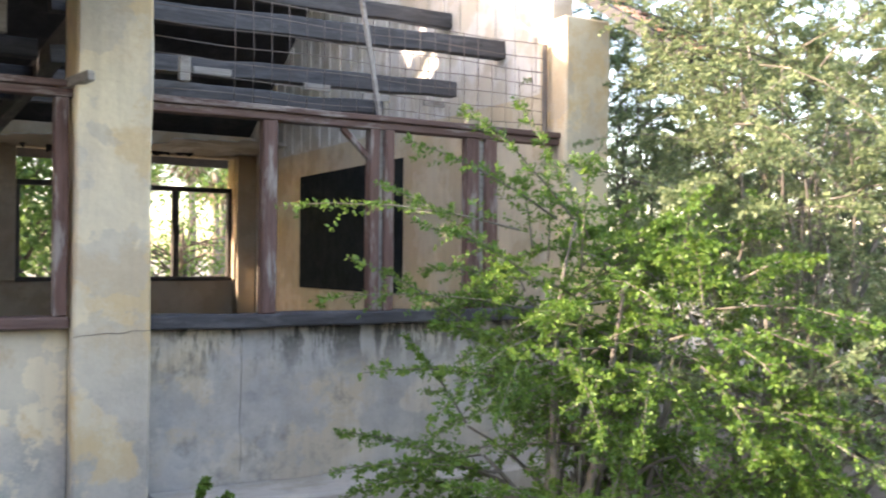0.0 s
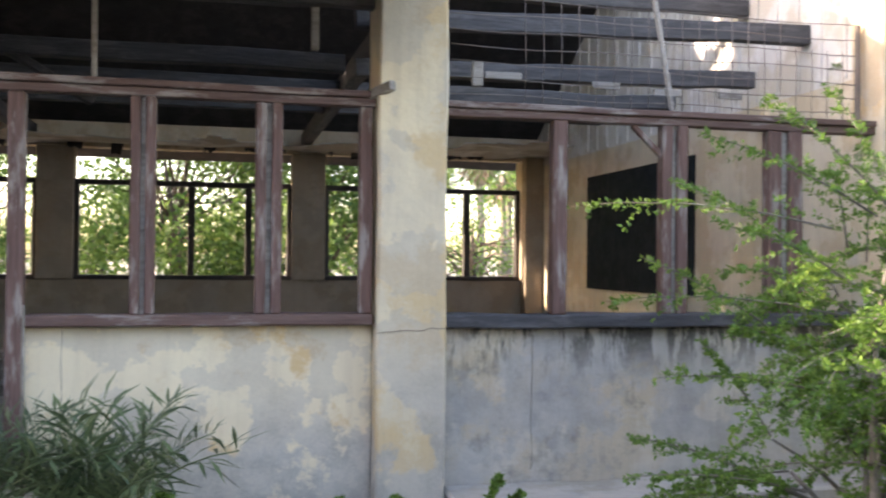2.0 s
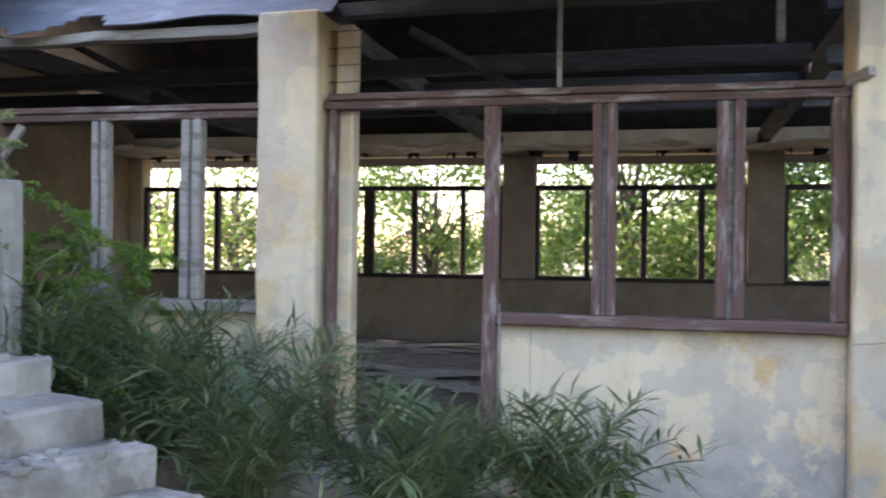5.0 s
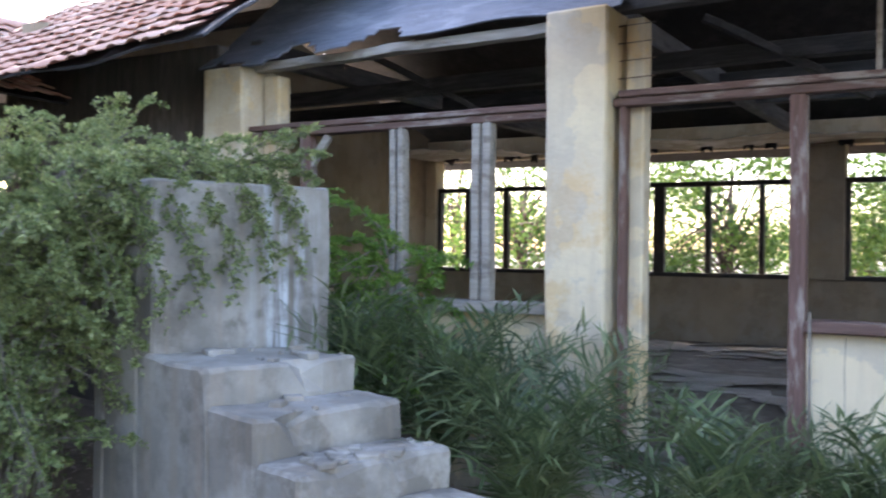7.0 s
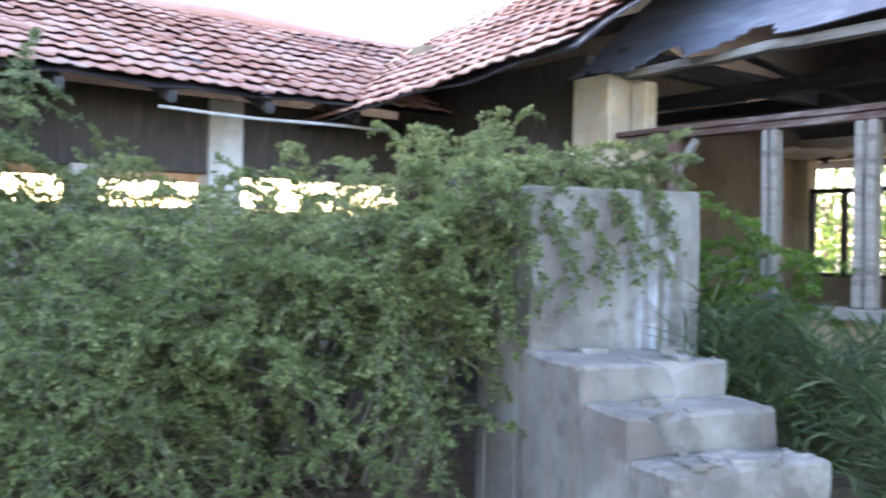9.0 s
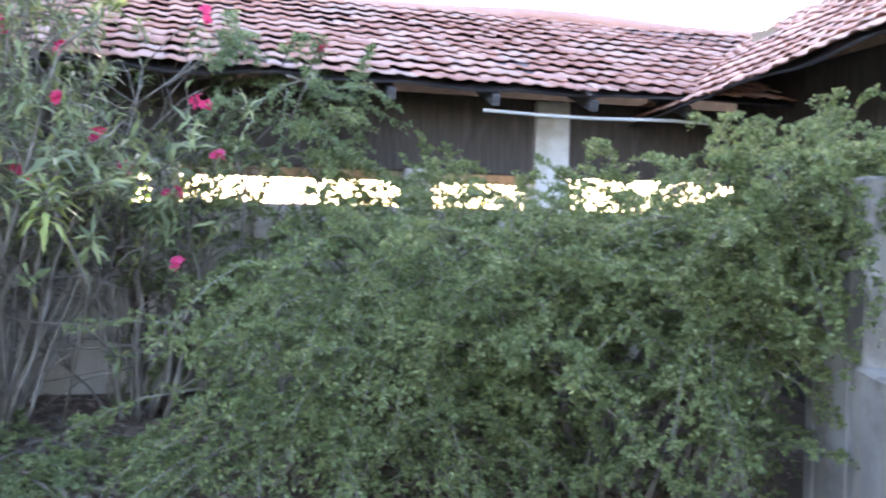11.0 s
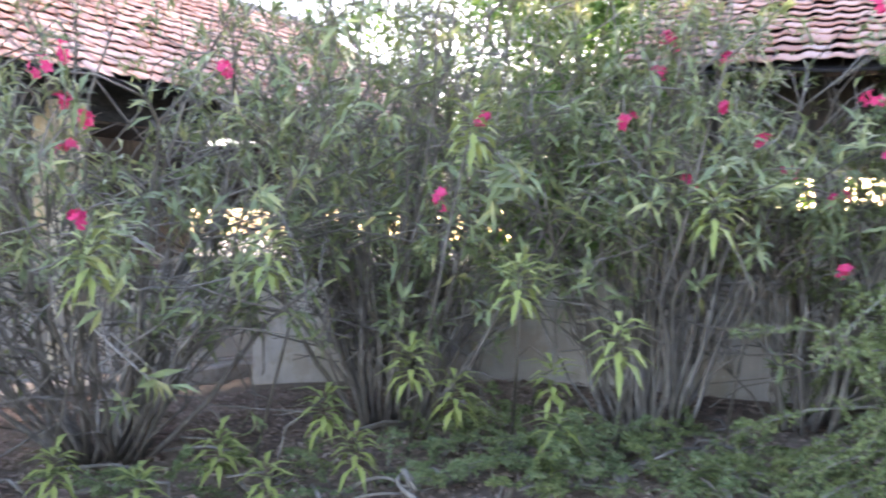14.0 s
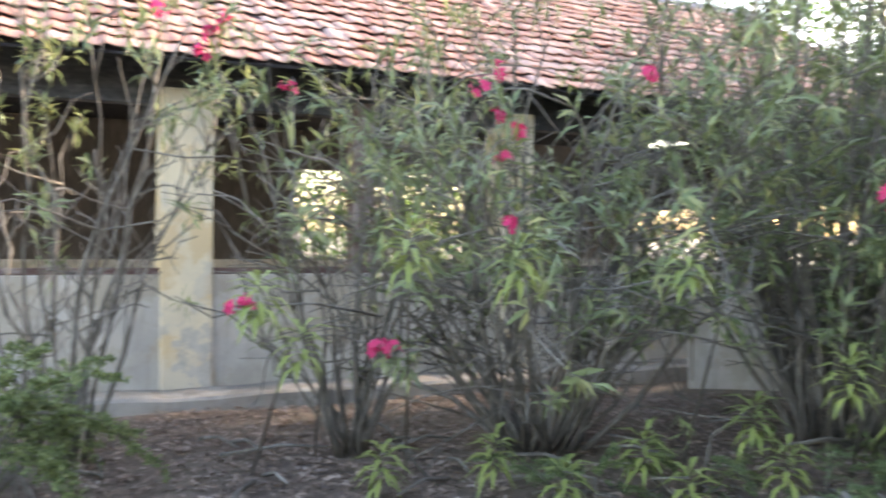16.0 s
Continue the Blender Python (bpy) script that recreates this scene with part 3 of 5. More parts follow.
def sheet(name, corners, mat, label, nx=24, ny=12, hole=None, sag=0.03, thick=0.02):
    """A sagging sheet between four corners, with gaps where hole(u, v) is true; a thin solid."""
    a, b, c, d = [Vector(p) for p in corners]
    nrm = (b - a).cross(d - a).normalized()
    bm = bmesh.new()
    grid = {}
    for j in range(ny + 1):
        for i in range(nx + 1):
            u, v = i / nx, j / ny
            p = (a * (1 - u) + b * u) * (1 - v) + (d * (1 - u) + c * u) * v
            grid[i, j] = bm.verts.new(p + nrm * sag * noise.noise(p * 1.3))
    for j in range(ny):
        for i in range(nx):
            if hole is None or not hole((i + 0.5) / nx, (j + 0.5) / ny):
                bm.faces.new((grid[i, j], grid[i + 1, j], grid[i + 1, j + 1], grid[i, j + 1]))
    bmesh.ops.delete(bm, geom=[v for v in bm.verts if not v.link_faces], context='VERTS')
    bmesh.ops.solidify(bm, geom=bm.faces, thickness=thick)
    return tagged(part(name, bm, mat, None, label), "", name.split("_")[0], "", "structure")


# ---- tiled roofs ----
def tile_mesh(mat, wide=0.21, long=0.31):
    """One S-shaped clay tile; x across, y up the slope."""
    prof = [(-0.5, 0.0), (-0.34, 0.015), (-0.14, 0.016), (0.04, 0.002), (0.3, -0.002), (0.5, 0.001)]
    verts = [(u * wide, y, h + (0.026 if y == 0 else 0.0) - t) for t in (0, 0.014) for y in (0, long) for u, h in prof]
    n = len(prof)
    faces = []
    for i in range(n - 1):
        faces += [(i, i + 1, n + i + 1, n + i), (2 * n + i + 1, 2 * n + i, 3 * n + i, 3 * n + i + 1), (i + 1, i, 2 * n + i, 2 * n + i + 1)]
    me = bpy.data.meshes.new("roof_tile")
    me.from_pydata(verts, [], faces)
    me.materials.append(mat)
    me.polygons.foreach_set("use_smooth", [True] * len(me.polygons))
    return me, np.array(verts), faces


def tile_field(parent, origin, along, up, cols, rows, keep, single, wide=0.2, expose=0.26):
    """Courses of tiles. keep(u, v): metres along and up; single(u, v): tiles that are objects of their own."""
    origin, along, up = Vector(origin), Vector(along).normalized(), Vector(up).normalized()
    nrm = along.cross(up)
    me, tv, tf = tile_mesh(TILE)
    bulk_v, bulk_f, count = [], [], 0
    r = random.Random(int(origin.x * 31 + origin.y * 17))
    for j in range(rows):
        for i in range(cols):
            u, v = i * wide, j * expose
            if not keep(u, v):
                continue
            sagv = 0.035 * noise.noise(Vector((u * 0.5, v * 0.7, origin.x)))
            loose = r.random() < 0.05
            p = origin + along * (u + r.uniform(-0.008, 0.008)) + up * (v + r.uniform(-0.015, 0.015) - (0.06 if loose else 0)) + nrm * (0.03 + sagv)
            m = Matrix((along, up, nrm)).transposed().to_4x4()
            m.translation = p
            m = m @ pose(0, 0, 0, r.uniform(-2, 2) - 3 + (3 if loose else 0), r.uniform(-2, 2), r.uniform(-2.5, 2.5) + (r.uniform(-9, 9) if loose else 0))
            if single(u, v) and count < 300:
                o = new("roof_tile", me)
                o.parent = parent
                o.matrix_basis = m
                count += 1
            else:
                base = len(bulk_v)
                bulk_v += [m @ Vector(q) for q in tv]
                bulk_f += [tuple(k + base for k in f) for f in tf]
    if bulk_v:
        ob = mesh_object("roof_tiles", bulk_v, bulk_f, TILE_STUFF, parent, "red clay roof tiles", True)
        tagged(ob, "", "", "", "stuff")


def roof_main():
    up = Vector((0, RIDGE_Y - EAVE_Y, RIDGE_Z - EAVE_Z)).normalized()
    low = EAVE_Z - 0.3
    front = sheet("roof_front", ((-2.45, EAVE_Y, EAVE_Z), (5.05, EAVE_Y, EAVE_Z), (5.05, RIDGE_Y, RIDGE_Z), (-2.45, RIDGE_Y, RIDGE_Z)), FELT, "front roof slope with dark lining and a great hole", 40, 20,
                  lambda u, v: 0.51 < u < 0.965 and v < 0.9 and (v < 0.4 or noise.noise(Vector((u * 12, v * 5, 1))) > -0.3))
    tile_field(front, (-2.3, EAVE_Y, EAVE_Z), (1, 0, 0), up, 37, 8, lambda u, v: u < 3.4 or u > 7.05, lambda u, v: u > 6.0, 0.2, 0.26)
    sheet("roof_front_3", ((-5.75, D - 0.14, 3.04), (-2.2, D - 0.06, 3.13), (-2.2, RIDGE_Y, RIDGE_Z - 0.02), (-5.75, RIDGE_Y, RIDGE_Z - 0.02)), TARP, "torn blue-grey roofing felt where tiles are gone", 70, 60,
          lambda u, v: v < 0.02 + 0.05 * noise.noise(Vector((u * 9, 2.0, 5.0))), 0.045, 0.012)
    # Added unseen sheet: stops sun slipping between torn felt and front slope.
    sheet("roof_front_4", ((-4.65, 6.2, EAVE_Z + SLOPE * (6.2 - EAVE_Y)), (-2.4, 6.2, EAVE_Z + SLOPE * (6.2 - EAVE_Y)), (-2.4, RIDGE_Y, RIDGE_Z), (-4.65, RIDGE_Y, RIDGE_Z)), FELT, "unseen felt sheet added to block sun through the front slope", 16, 12)
    for x in (4.72,):
        timber("rafter", (x, EAVE_Y + 0.03, EAVE_Z - 0.02), (x, RIDGE_Y, RIDGE_Z - 0.04), 0.06, 0.09, CHAR_Y, "charred rafter of the open roof")
    west = sheet("roof_front_2", ((-9.6, EAVE_Y, low), (-4.6, EAVE_Y, EAVE_Z), (-4.6, RIDGE_Y, RIDGE_Z), (-9.6, RIDGE_Y, RIDGE_Z - 0.2)), FELT, "sagging front roof slope with red clay tiles", 60, 40, lambda u, v: (1 - v) * (2.72 + 0.3 * u) + v * (5.76 + 0.2 * u) > 4.55 + 1.45 * u, 0.05)
    tile_field(west, (-9.2, EAVE_Y, low + 0.02), (1, 0, 0.06), up, 23, 21, lambda u, v: v < 3.55 + 0.436 * u and (u < 4.5 or v > 0.7 * (u - 4.5) + 0.3 * noise.noise(Vector((u * 3, v * 3, 0)))), lambda u, v: v < 3.8, 0.2, 0.26)
    # Unseen sheet added to keep sun out of the roof's open west end.
    sheet("roof_hip", ((-9.6, 11.66, 4.5), (-9.6, 7.4, 4.55), (-4.6, 9.25, 5.95), (-4.6, 9.35, 5.95)), FELT, "unseen hip sheet added to close the long roof's west end", 12, 12, None, 0.02)
    back = sheet("roof_back", ((5.05, BACK_Y, EAVE_Z), (-9.6, BACK_Y, EAVE_Z), (-9.6, RIDGE_Y, RIDGE_Z), (5.05, RIDGE_Y, RIDGE_Z)), FELT, "rear roof slope with dark lining and holes", 60, 24,
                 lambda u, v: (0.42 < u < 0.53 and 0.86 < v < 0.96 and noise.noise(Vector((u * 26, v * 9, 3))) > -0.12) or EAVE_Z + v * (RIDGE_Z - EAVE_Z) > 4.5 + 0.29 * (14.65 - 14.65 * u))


roof_main()
# ceiling remains along the rear
sheet("ceiling", ((-8.35, 11.3, 3.13), (G, 11.3, 3.13), (G, 13.25, 3.11), (-8.35, 13.25, 3.11)), CEIL, "torn pale ceiling boards along the rear windows", 70, 12,
      lambda u, v: v < 0.55 + 0.42 * noise.noise(Vector((u * 14, v * 1.2, 8.0))) - (0.3 if u > 0.88 else 0.0), 0.06, 0.012)
for k in range(22):
    x = -8.0 + 12.2 * k / 21 + rng.uniform(-0.2, 0.2)
    w, h = rng.uniform(0.05, 0.3), rng.uniform(0.05, 0.16)
    bm = bmesh.new()
    low = [(x + w * (1 - i / 4), 13.1 + rng.uniform(-0.03, 0.03), 3.1 - h * rng.uniform(0.15, 1.1)) for i in range(5)]
    bm.faces.new([bm.verts.new(q) for q in [(x, 13.11, 3.105), (x + w, 13.11, 3.105)] + low])
    bmesh.ops.solidify(bm, geom=bm.faces, thickness=0.012)
    tagged(part("ceiling_scrap", bm, CHAR, None, "dark torn scrap hanging from the ceiling edge"), "", "scrap", "ceiling scraps")


# ---- west wing ----
def wing_west():
    structure("floor_west", (-13.5, W - 0.02, -1.1, 5.4, -0.1, 0.72), CONCRETE, "raised concrete floor of the side wing")
    structure("wall_west_1", (W - 0.15, W, 0.35, 5.78, 0.3, 1.95), GREYWALL, "low stained wall of the side wing", 0.012, 0.01, 14)
    structure("wall_west_2", (W - 0.15, W, -5.4, -0.05, -0.1, 1.36), GREYWALL, "low stained wall running on from the side wing", 0.012, 0.01, 24)
    # Upper wall lies in eave shade; the darkness is in its colour.
    structure("wall_west_3", (W - 0.2, W - 0.04, -1.1, 5.78, 2.28, 3.0), SHADEWALL, "upper wall under the eaves with shade in its colour", 0.01)
    structure("wall_west_4", (-13.4, -13.2, -1.1, 5.6, 0.7, 1.75), GREYWALL, "low far wall of the side wing", 0.01)
    structure("wall_west_5", (-13.4, -13.2, -1.1, 5.6, 2.5, 3.0), GREYWALL, "upper far wall of the side wing", 0.01)
    for i, (a, b, z1, mat) in enumerate(((3.55, 3.89, 2.98, PANEL), (0.1, 0.34, 2.3, GREYWALL), (2.3, 2.56, 2.3, GREYWALL), (-1.1, -0.8, 2.95, GREYWALL))):
        structure("pillar_%d" % (i + 5), (W - 0.3, W + 0.03, a, b, 0.3, z1), mat, "pale square pillar of the side wing", 0.012, 0.008, 8)
    up = Vector((-1, 0, 0.466)).normalized()
    ex, ez, rx = -7.6, 2.94, -10.4
    rz = ez + 0.466 * (ex - rx)
    r = sheet("roof_west", ((ex, -1.4, ez), (ex, 8.2, ez), (rx, 8.2, rz), (rx, -1.4, rz)), FELT, "weathered red clay tile roof of the side wing", 30, 8, None, 0.06)
    tile_field(r, (ex, -1.3, ez), (0, 1, 0), up, 46, 12, lambda u, v: True, lambda u, v: 1.0 < u < 7.0, 0.2, 0.26)
    sheet("roof_west_2", ((-13.3, 8.2, ez), (-13.3, -1.4, ez), (rx, -1.4, rz), (rx, 8.2, rz)), FELT, "far slope of the side wing's roof", 20, 8, None, 0.04)
    tagged(tubes("ridge_cap", [([(rx, y, rz + 0.03 + 0.03 * math.sin(y * 1.7)) for y in np.linspace(-1.4, 8.0, 45)], [0.09] * 45)], TILE_STUFF, None, "red clay ridge tiles along the roof", 8), "", "ridge", "", "structure")
    tagged(tubes("conduit", [([(-7.75, y, 2.76 + 0.01 * math.sin(y * 3)) for y in np.linspace(2.83, 5.1, 11)], [0.016] * 11)], GUTTER, None, "pale conduit pipe strung under the eaves", 6), "", "pipe")
    # Added partition: hides the sunlit floor behind the gap in the low wall.
    structure("wall_west_7", (-9.8, -9.65, -1.0, 1.6, 0.3, 1.95), SHADEWALL, "added inner partition hiding a bright gap of the side wing", 0.01)
    # Added closing wall; the wing's inner shade is put into its colour.
    structure("wall_west_6", (-13.3, W - 0.35, -1.1, -0.95, 0.3, 3.1), SHADEWALL, "added end wall of the side wing, coloured as shade", 0.01)
    for y in (2.0, 2.9, 3.8, 4.7):
        tagged(beam("rafter_end", (-7.62, y, 2.84), (-8.4, y, 3.14), 0.07, 0.1, CHAR_Y, None, "dark rafter end under the tiles", 0.004, 1), "", "rafter", "rafters")


wing_west()


# ---- south wing ----
def wing_south():
    structure("plinth", (-13.6, 4.0, S - 0.3, -7.35, -0.2, 0.13), CONCRETE, "grey concrete plinth at the foot of the wall", 0.025, 0.03, 40)
    structure("floor_south", (-13.6, 4.0, -14.0, S - 0.1, -0.1, 0.16), CONCRETE, "concrete floor of the south wing")
    structure("wall_far_1", (-13.6, 4.0, S - 0.15, S, 0.0, 1.2), GREYWALL, "low pale stained gallery wall behind oleanders", 0.012, 0.008, 24)
    structure("wall_far_2", (-13.6, 4.0, -14.1, -13.95, 0.1, 1.15), GREYWALL, "low rear wall of the south wing", 0.01)
    # Rear walls added to make the gallery dark; shade put into their colour.
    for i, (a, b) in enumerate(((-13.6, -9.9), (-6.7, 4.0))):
        structure("wall_far_%d" % (i + 3), (a, b, -14.1, -13.95, 1.15, 3.3), SHADEWALL, "added rear wall of the south wing, coloured as shade", 0.01)
    # Gallery shade above the opening is painted into the lintel.
    structure("lintel_rear", (-9.9, -6.7, -14.1, -13.95, 2.65, 3.3), SHADEWALL, "lintel over the rear opening with shade in its colour", 0.01)
    for i, (a, b, mat) in enumerate(((-4.18, -3.7, CREAM_PILLAR), (-0.6, -0.15, CREAM_PILLAR), (-7.7, -7.3, CREAM_PILLAR), (-11.2, -10.8, CREAM_PILLAR), (-13.6, -13.2, CREAM_PILLAR))):
        structure("pillar_%d" % (i + 10), (a, b, S - 0.35, S + 0.05, 0.1, 2.95), mat, "square cream pillar of the south gallery", 0.014, 0.012, 12)
    structure("post_far", (-5.86, -5.62, S - 0.28, S - 0.04, 1.2, 2.95), WOOD_V, "brown timber post standing on the gallery wall", 0.01, 0.01, 8)
    structure("rail_far", (-13.6, 4.0, S - 0.14, S - 0.02, 1.2, 1.26), WOOD_H, "brown timber rail on the gallery wall", 0.01, 0.006, 20)
    structure("lintel_far", (-13.6, 4.0, S - 0.3, S - 0.1, 2.8, 3.42), CHAR, "dark timber lintel under the eaves", 0.01, 0.01, 20)
    # End walls added to close the bright view; the upper is painted shade-dark.
    structure("wall_far_6", (-13.76, -13.6, -14.1, S, 0.0, 1.2), GREYWALL, "added low end wall of the south wing", 0.01)
    structure("wall_far_7", (-13.76, -13.6, -14.1, S, 2.1, 3.3), SHADEWALL, "added upper end wall of the south wing, coloured as shade", 0.01)
    up = Vector((0, -1, 0.6)).normalized()
    ey, ez, ry = -7.2, 3.12, -11.1
    rz = ez + 0.6 * (ey - ry)
    r = sheet("roof_south", ((4.3, ey, ez), (-13.9, ey, ez), (-13.9, ry, rz), (4.3, ry, rz)), FELT, "orange clay tile roof of the south wing", 30, 8, None, 0.05)
    tile_field(r, (1.0, ey, ez), (-1, 0, 0), up, 74, 16, lambda u, v: True, lambda u, v: u > 3 and v < 2.2, 0.2, 0.26)
    sheet("roof_south_2", ((-13.9, -14.3, ez), (4.3, -14.3, ez), (4.3, ry, rz), (-13.9, ry, rz)), FELT, "far slope of the south wing's roof", 20, 8, None, 0.04)


before = set(bpy.data.objects)
wing_south()
SKEW = Matrix.Translation((-3.7, -7.9, 0)) @ pose(0, 0, 0, 0, 0, -14) @ Matrix.Translation((3.7, 7.9, 0))
for o in set(bpy.data.objects) - before:
    if o.parent is None:
        o.matrix_basis = SKEW @ o.matrix_basis


# ---- concrete steps and tank ----
def steps():
    turn = Matrix.Translation((-3.2, 3.18, 0)) @ pose(0, 0, 0, 0, 0, -14) @ Matrix.Translation((3.2, -3.18, 0))
    st = empty("concrete_steps", (-2.6, 3.55, 0), "worn grey concrete steps with crumbled nosings", "steps")
    xs = [-3.84, -3.2, -2.86, -2.52, -2.18, -1.84]
    zs = [1.09, 0.91, 0.73, 0.55, 0.37]
    for i in range(5):
        o = box("step", (xs[i], xs[i + 1], 3.25, 4.1, -0.1, zs[i]), CONCRETE, None, "", 0.018, 0.0, 0)
        bm = bmesh.new()
        bm.from_mesh(o.data)
        bmesh.ops.subdivide_edges(bm, edges=bm.edges, cuts=7, use_grid_fill=True)
        for v in bm.verts:
            chip = max(0.0, noise.noise(v.co * 6.0) - 0.12) * 0.09 if v.co.z > zs[i] - 0.04 and v.co.x > xs[i + 1] - 0.05 else 0.0
            v.co += Vector(noise.noise_vector(v.co * 2.3)) * 0.022 + Vector(noise.noise_vector(v.co * 11)) * 0.007 - Vector((chip, 0, chip))
            v.co = turn @ v.co
        bm.to_mesh(o.data)
        bm.free()
        under(st, o)
    tank = empty("concrete_tank", (-4.2, 4.1, 0), "grey concrete tank with whitewash drips beside the steps", "tank")
    for lim, cuts in (((-4.0, -3.85, 3.3, 4.42, -0.1, 1.98), 10), ((-4.5, -4.38, 3.3, 4.42, -0.1, 1.96), 10), ((-4.38, -4.0, 3.3, 3.42, -0.1, 1.96), 6), ((-4.38, -4.0, 4.3, 4.42, -0.1, 1.96), 6), ((-4.38, -4.0, 3.42, 4.3, -0.1, 0.6), 2)):
        under(tank, box("base" if lim[5] < 1 else "wall", lim, TANKM, None, "", 0.015, 0.015, cuts, turn))
    rr = random.Random(5)
    for k in range(46):
        i = rr.choice((0, 0, 1, 2, 2, 2))
        p = turn @ Vector((rr.uniform(xs[i] + 0.04, xs[i + 1] - 0.05), rr.uniform(3.4, 4.05), zs[i] + 0.004))
        s = rr.uniform(0.012, 0.05)
        tagged(box("rubble", (-s, s, -s * 0.7, s * 0.7, -0.01, s * 0.5), CONCRETE, None, "small crumbled concrete piece on the steps", 0.005, 0.01, 1, Matrix.Translation(p) @ pose(0, 0, 0, 0, 0, rr.uniform(0, 180))), "", "rubble", "rubble on the steps")


steps()

# ---- plants ----
def unit(v):
    return v / np.maximum(np.linalg.norm(v, axis=-1, keepdims=True), 1e-9)


def leaf_object(name, pos, way, up, long, wide, mat, parent, label="", droop=0.25, simple=False):
    """Many leaves in one mesh: each a folded blade from pos along way."""
    way = unit(way)
    side = unit(np.cross(way, up))
    nrm = np.cross(side, way)
    n = len(pos)
    long, wide = np.broadcast_to(long, n)[:, None], np.broadcast_to(wide, n)[:, None]
    if simple:
        pts = [pos, pos + way * long * 0.45 + side * wide / 2, pos + way * long - nrm * long * droop * 0.4, pos + way * long * 0.45 - side * wide / 2]
        faces = np.array([[0, 1, 2, 3]])
    else:
        mid = pos + way * long * 0.5
        tip = pos + way * long - nrm * long * droop
        pts = [pos, mid + side * wide / 2 + nrm * wide * 0.2, tip, mid - side * wide / 2 + nrm * wide * 0.2, mid]
        faces = np.array([[0, 1, 4, 4], [0, 4, 3, 3], [1, 2, 4, 4], [4, 2, 3, 3]])[:, :3]
    k = len(pts)
    verts = np.stack(pts, 1).reshape(-1, 3)
    idx = (faces[None] + (np.arange(n) * k)[:, None, None]).reshape(-1, faces.shape[1])
    me = bpy.data.meshes.new(name)
    me.vertices.add(len(verts))
    me.vertices.foreach_set("co", verts.astype(np.float32).ravel())
    me.loops.add(idx.size)
    me.loops.foreach_set("vertex_index", idx.astype(np.int32).ravel())
    me.polygons.add(len(idx))
    me.polygons.foreach_set("loop_start", (np.arange(len(idx)) * idx.shape[1]).astype(np.int32))
    me.materials.append(mat)
    me.update(calc_edges=True)
    me.validate()
    ob = new(name, me)
    ob.parent = parent
    return tagged(ob, label)


def cane_bush(name, base, lobes, canes, leaf, mat, label, category="bush", seed=1, cane=(0.7, 1.3), droop=0.5, stems=20, bark=BARK, lift=0.4, sprays=(), floor=0.03, tuft=5, core=0.8, group=""):
    """A shrub of long arching canes; short side twigs and tufts of small leaves clothe each cane."""
    r = np.random.default_rng(seed)
    th = empty(name, base, label, category, group)
    vol = np.array([a * b * c for _, (a, b, c) in lobes]) ** 0.67
    which = r.choice(len(lobes), canes, p=vol / vol.sum())
    out = unit(r.normal(size=(canes, 3)))
    p0 = np.array([q[0] for q in lobes])[which] + out * np.array([q[1] for q in lobes])[which] * core * r.random(canes)[:, None] ** 0.5
    way = unit(out * [1, 1, 0.6] + r.normal(size=(canes, 3)) * 0.5 + [0, 0, lift])
    length = r.uniform(*cane, canes)
    for a, e in sprays:
        a, e = np.array(a), np.array(e)
        ln = np.linalg.norm(e - a)
        p0, way, length = np.vstack([p0, a]), np.vstack([way, (e - a) / ln + [0, 0, 0.5 * droop]]), np.append(length, ln)
    n, K, J, M = len(p0), 26, 12, 6
    bend = np.array([0, 0, -1.0]) * droop * r.uniform(0.5, 1.4, n)[:, None]
    if len(sprays):
        bend[-len(sprays):] = [0, 0, -0.5 * droop]

    def at(t):
        p = p0[:, None] + way[:, None] * (length[:, None] * t)[..., None] + bend[:, None] * (length[:, None] * t ** 2)[..., None]
        return p, unit(way[:, None] + 2 * bend[:, None] * np.broadcast_to(t, p.shape[:2])[..., None])
    P, T = at((np.arange(K) + 0.5)[None] / K)
    ts = 0.12 + 0.86 * (np.arange(J)[None] + r.uniform(-0.4, 0.4, (n, J))) / J
    A, TA = at(ts)
    sd = unit(np.cross(TA, [0, 0, 1.0]) + 1e-6) * np.where(np.arange(J) % 2, 1, -1)[None, :, None]
    sw = unit(sd + TA * 0.75 + r.normal(size=TA.shape) * 0.4)
    sl = np.minimum(length, 1.3)[:, None] * (0.07 + 0.2 * (1 - ts)) * r.uniform(0.4, 1.4, (n, J))
    m = ((np.arange(M) + 0.7) / M)[None, None, :, None]
    Q = A[:, :, None] + sw[:, :, None] * sl[..., None, None] * m + np.array([0, 0, -0.2]) * sl[..., None, None] * m ** 2
    where = np.vstack([P[:, 4:].reshape(-1, 3), Q.reshape(-1, 3)])
    along = np.vstack([T[:, 4:].reshape(-1, 3), np.repeat(sw.reshape(-1, 3), M, 0)])
    ok = where[:, 2] > floor + 0.01
    where, along = np.repeat(where[ok], tuft, 0), np.repeat(along[ok], tuft, 0)
    k = len(where)
    lw = unit(np.cross(along, r.normal(size=(k, 3)))) * 0.9 + along * 0.6
    ll = leaf * r.uniform(0.55, 1.3, k)
    crown = leaf_object("crown", where + r.normal(size=(k, 3)) * 0.006, lw, r.normal(size=(k, 3)) + [0, 0, 0.8], ll, ll * 0.5, mat, None, "", 0.15, True)
    lines = [([P[i, 0], P[i, 6], P[i, 13], P[i, 20], P[i, -1]], [0.007, 0.006, 0.005, 0.0035, 0.0015]) for i in range(n)]
    for i, j in zip(r.integers(0, n, n * 3), r.integers(0, J, n * 3)):
        lines.append(([A[i, j], Q[i, j, -1]], [0.0026, 0.0012]))
